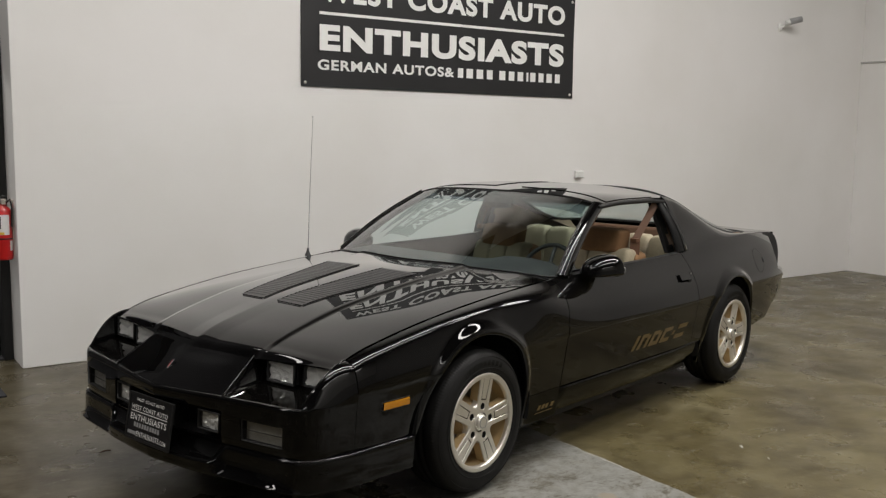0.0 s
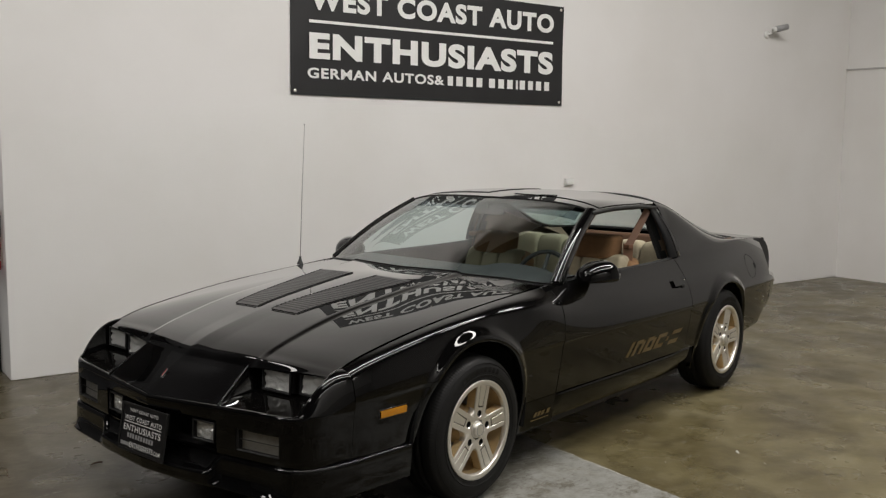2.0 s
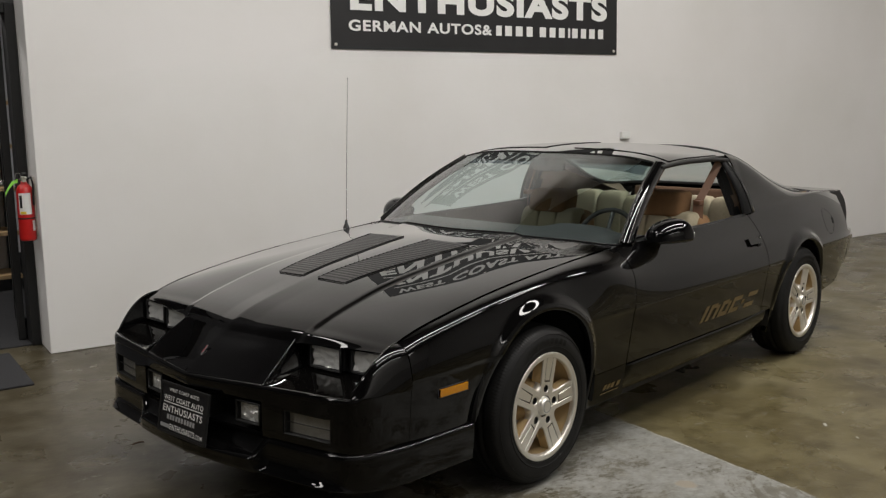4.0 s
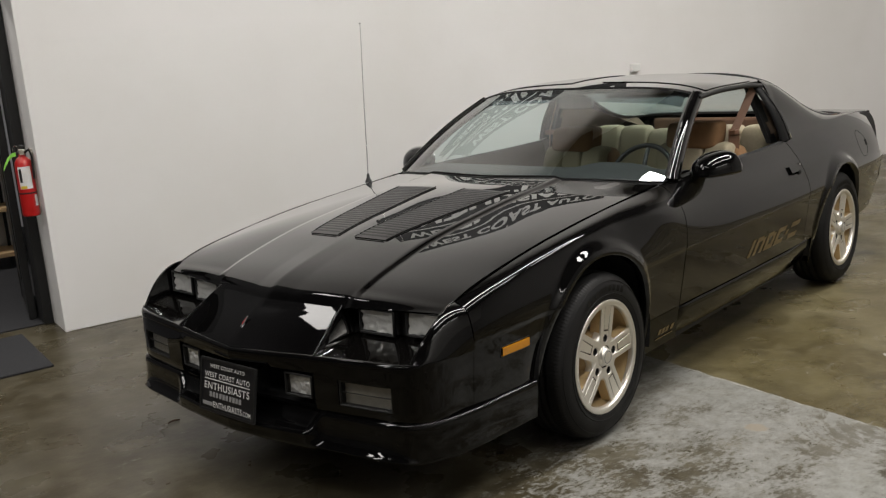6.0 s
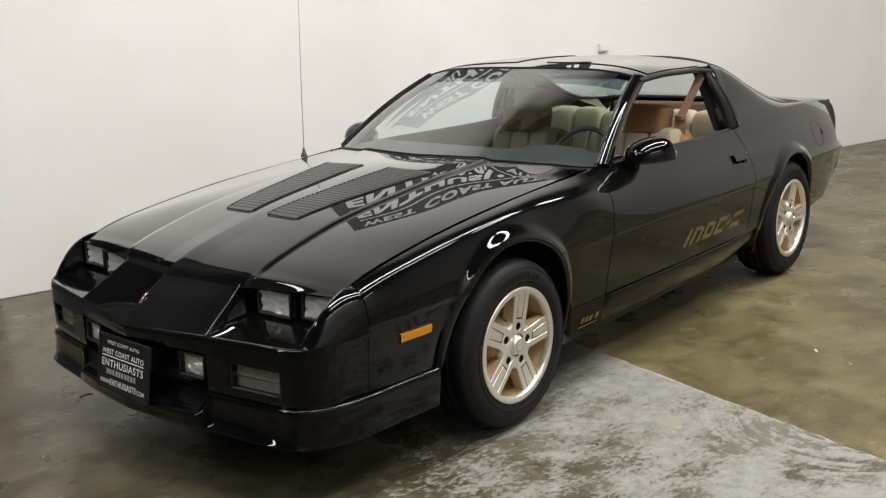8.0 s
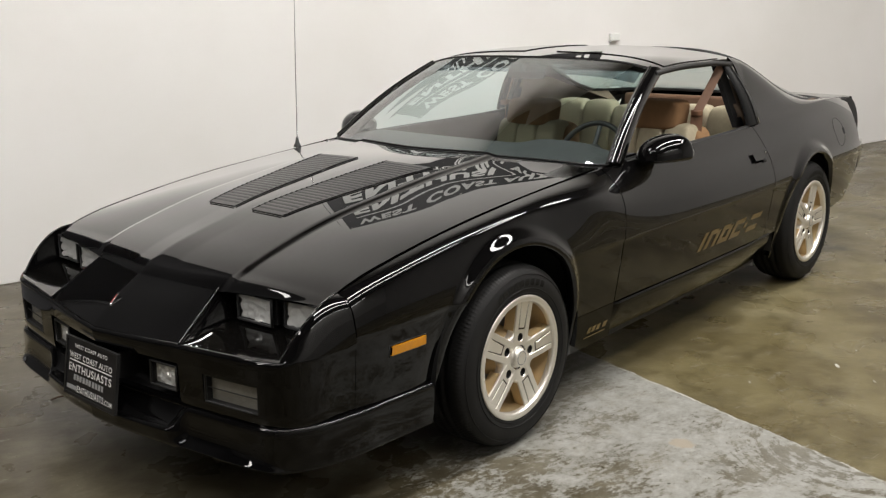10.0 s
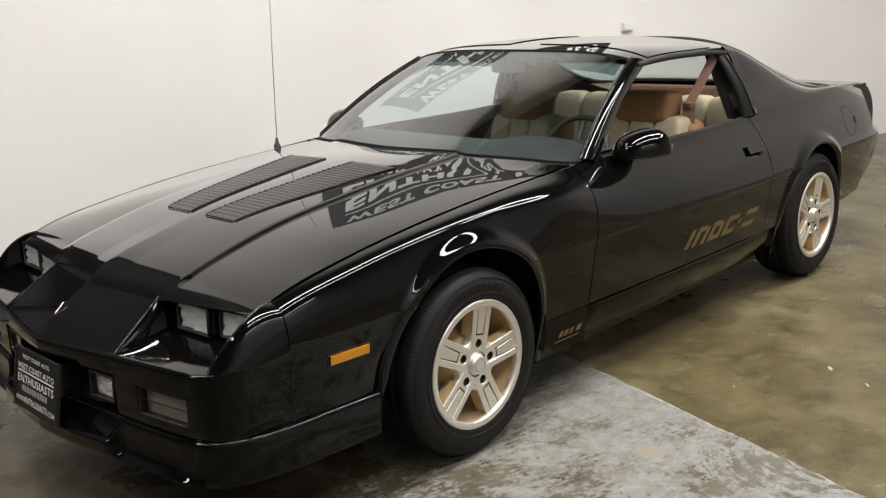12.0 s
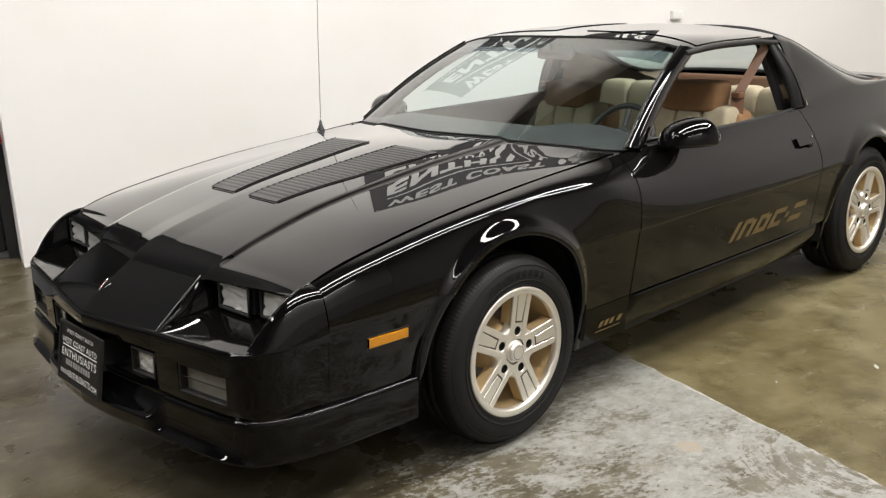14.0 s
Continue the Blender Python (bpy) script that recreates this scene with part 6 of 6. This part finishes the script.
def front_seat(yc):
    e = pad("front_seat", 1.28, 1.82, yc - 0.25, yc + 0.25, 0.30, 0.50, CLOTH, car, "beige cloth bucket seat with tan headrest band")
    for k in (-1, 0, 1):
        pad("back_cushion", 1.64, 1.80, yc + k * 0.135 - 0.07, yc + k * 0.135 + 0.07, 0.42, 0.90, CLOTH, e, rake=0.10)
    pad("backrest", 1.70, 1.86, yc - 0.235, yc + 0.235, 0.40, 0.885, TAN, e, "tan seat back", rake=0.12)
    pad("headrest", 1.73, 1.885, yc - 0.135, yc + 0.155, 0.872, 1.010, TAN, e, "tan velour headrest band", rake=0.03)
    for s in (-1, 1):
        pad("bolster", 1.60, 1.78, yc + s * 0.222 - 0.035, yc + s * 0.222 + 0.035, 0.42, 0.74, CLOTH, e, rake=0.10)
    return e


front_seat(-0.40)
front_seat(0.40).location = (0.06, 0, -0.035)


def rear_seat():
    e = pad("rear_seat", 2.05, 2.45, -0.62, 0.62, 0.35, 0.55, CLOTH, car, "beige rear bench with upright ribs")
    for k in range(6):
        y = -0.5 + k * 0.2
        pad("back_cushion", 2.30, 2.44, y - 0.103, y + 0.103, 0.48, 0.93 if abs(y) > 0.15 else 0.91, CLOTH, e, rake=0.06)
    part("seat_back_panel", box(2.44, 2.47, -0.6, 0.6, 0.4, 0.90), TAN, e, smooth=False, bevel=0.01)
    part("hatch_sill", box(3.10, 3.16, -0.56, 0.56, 0.80, 0.908), TAN_DARK, car, "brown padded hatch sill", smooth=False, bevel=0.015)
    part("cargo_floor", box(2.47, 3.16, -0.66, 0.66, 0.74, 0.82), CARPET, car, "dark carpeted cargo floor", smooth=False, bevel=0.01)
    for sy in (-1, 1):
        g = np.array([[(x, sy * y, z) for y, z in ((0.60, 1.11 - (x - 2.1) * 0.27), (0.70, 0.93), (0.70, 0.35))] for x in np.linspace(2.06, 3.1, 8)])
        part("rear_side_trim", sheet(g), REAR_TRIM, car, "tan rear side trim")


rear_seat()


def dashboard():
    g = []
    for y in np.linspace(-0.74, 0.74, 40):
        xb = float(GLASS_LOW(abs(y)))
        hump = 0.028 * math.exp(-(((y + 0.37) / 0.17) ** 4))
        g.append([(xb + 0.012, y, 0.858 - 0.03 * (abs(y) / 0.74) ** 2), (0.80, y, 0.868), (1.00, y, 0.872 + hump), (1.06, y, 0.860 + hump), (1.085, y, 0.82), (1.07, y, 0.66), (1.02, y, 0.5)])
    part("dashboard", sheet(np.array(g), out=(0.8, 0, 0.5)), DASH, car, "dark vinyl dashboard")
    part("console", box(1.05, 1.95, -0.11, 0.11, 0.3, 0.56), TAN, car, "tan centre console", smooth=False, bevel=0.02)
    part("cabin_floor", box(0.72, 2.46, -0.74, 0.74, 0.30, 0.32), TAN_DARK, car, smooth=False)
    # steering wheel, leaning back
    m = Matrix.Translation((1.25, -0.37, 0.795)) @ pose(0, 0, 0, 0, -62, 0)
    c = np.linspace(0, 2 * math.pi, 49)
    w = tube("steering_wheel", [m @ Vector((0.165 * math.cos(t), 0.165 * math.sin(t), 0)) for t in c], 0.0125, TRIM, car, "dark leather steering wheel")
    v, f = lathe([(0.0, 0.02), (0.05, 0.018), (0.065, 0.0), (0.05, -0.03), (0.0, -0.03)], 28)
    part("wheel_hub", (np.array([m @ Vector((p[0], p[2], p[1])) for p in v]), f), DASH, w)
    for a in (0, 180, 90, 270):
        q = radians(a)
        tube("wheel_spoke", [m @ Vector((r * math.cos(q), r * math.sin(q), -0.008)) for r in (0.04, 0.11, 0.166)], 0.011, DASH, w)
    tube("column", [m @ Vector((0, 0, -0.02)), m @ Vector((0, 0, -0.22))], 0.03, DASH, w)
    # inside mirror and its stalk
    r = pad("inside_mirror", 1.245, 1.27, -0.105, 0.105, 1.135, 1.190, DASH, car, "dark inside mirror", rake=0.01)
    tube("mirror_stalk", [(1.225, 0, 1.21), (1.245, 0, 1.165)], 0.008, DASH, r)
    for sy in (-1, 1):
        pad("sun_visor", 1.28, 1.42, sy * 0.34 - 0.19, sy * 0.34 + 0.19, 1.178, 1.195, DIM_TRIM, car, "brown sun visor, cabin shade put into its colour")


dashboard()


def belt(sy):
    def strap(pts, w, name):
        g = []
        for p in pts:
            g.append([(p[0] + d * w * 0.75, p[1] + sy * d * w * 0.62, p[2]) for d in (-0.5, 0, 0.5)])
        return part(name, sheet(np.array(g)), BELT, car, "brown seat belt webbing", thick=0.003)
    b = strap([(2.018, sy * 0.630, 1.180), (1.985, sy * 0.622, 1.140), (1.915, sy * 0.605, 1.04), (1.85, sy * 0.59, 0.955)], 0.052, "seat_belt")
    strap([(1.85, sy * 0.588, 0.965), (1.845, sy * 0.59, 0.85), (1.86, sy * 0.61, 0.70), (1.88, sy * 0.64, 0.45)], 0.062, "seat_belt")
    pad("belt_guide", 1.822, 1.878, sy * 0.59 - 0.020, sy * 0.59 + 0.020, 0.935, 0.962, BELT, b)


both(belt)


def folded_cloth():
    g = []
    for a in np.linspace(0, 1, 16):
        row = []
        for b in np.linspace(0, 1, 16):
            z = 0.04 * math.sin(math.pi * a) * math.sin(math.pi * b) + 0.012 * math.sin(9 * a + 5 * b) * math.sin(7 * b - 3 * a)
            row.append((2.80 + 0.08 * a, -0.01 + 0.10 * b, 0.829 + max(-0.006, z)))
        g.append(row)
    return tagged(part("cloth", sheet(np.array(g), out=(2.86, 0.04, 0)), BLUE_CLOTH, thick=0.004), "crumpled blue-grey cloth on the cargo floor", "cloth")


folded_cloth()


# ---------------- the car's final proportions ----------------


def settle(ob):
    """Stretches the body by a hand's breadth to its true length, width and height; the wheels keep their shape."""
    for o in (ob, *ob.children_recursive):
        if o.type != "MESH" or o.parent and o.parent.name == "dealer_plate" or o.name.startswith("wheel") and o.name.split(".")[0] == "wheel" or any(p.name.split(".")[0] == "wheel" for p in parents(o)):
            continue
        m = o.matrix_world.copy()
        back = m.inverted()
        co = np.empty(len(o.data.vertices) * 3)
        o.data.vertices.foreach_get("co", co)
        p = np.c_[co.reshape(-1, 3), np.ones(len(co) // 3)] @ np.array(m).T
        x, y, z = p[:, 0], p[:, 1], p[:, 2]
        q = np.stack([1.0072 * x - 0.0438 + 0.0362 * np.abs(y) + 0.04 * z, 1.006 * y, 1.0205 * z - 0.008 * np.maximum(0, x - 0.8) * step(z / 0.5), np.ones(len(x))], -1) @ np.array(back).T
        o.data.vertices.foreach_set("co", q[:, :3].ravel())
        o.data.update()


def parents(o):
    while o.parent:
        o = o.parent
        yield o


bpy.context.view_layer.update()
settle(car)
settle(bpy.data.objects["cloth"])
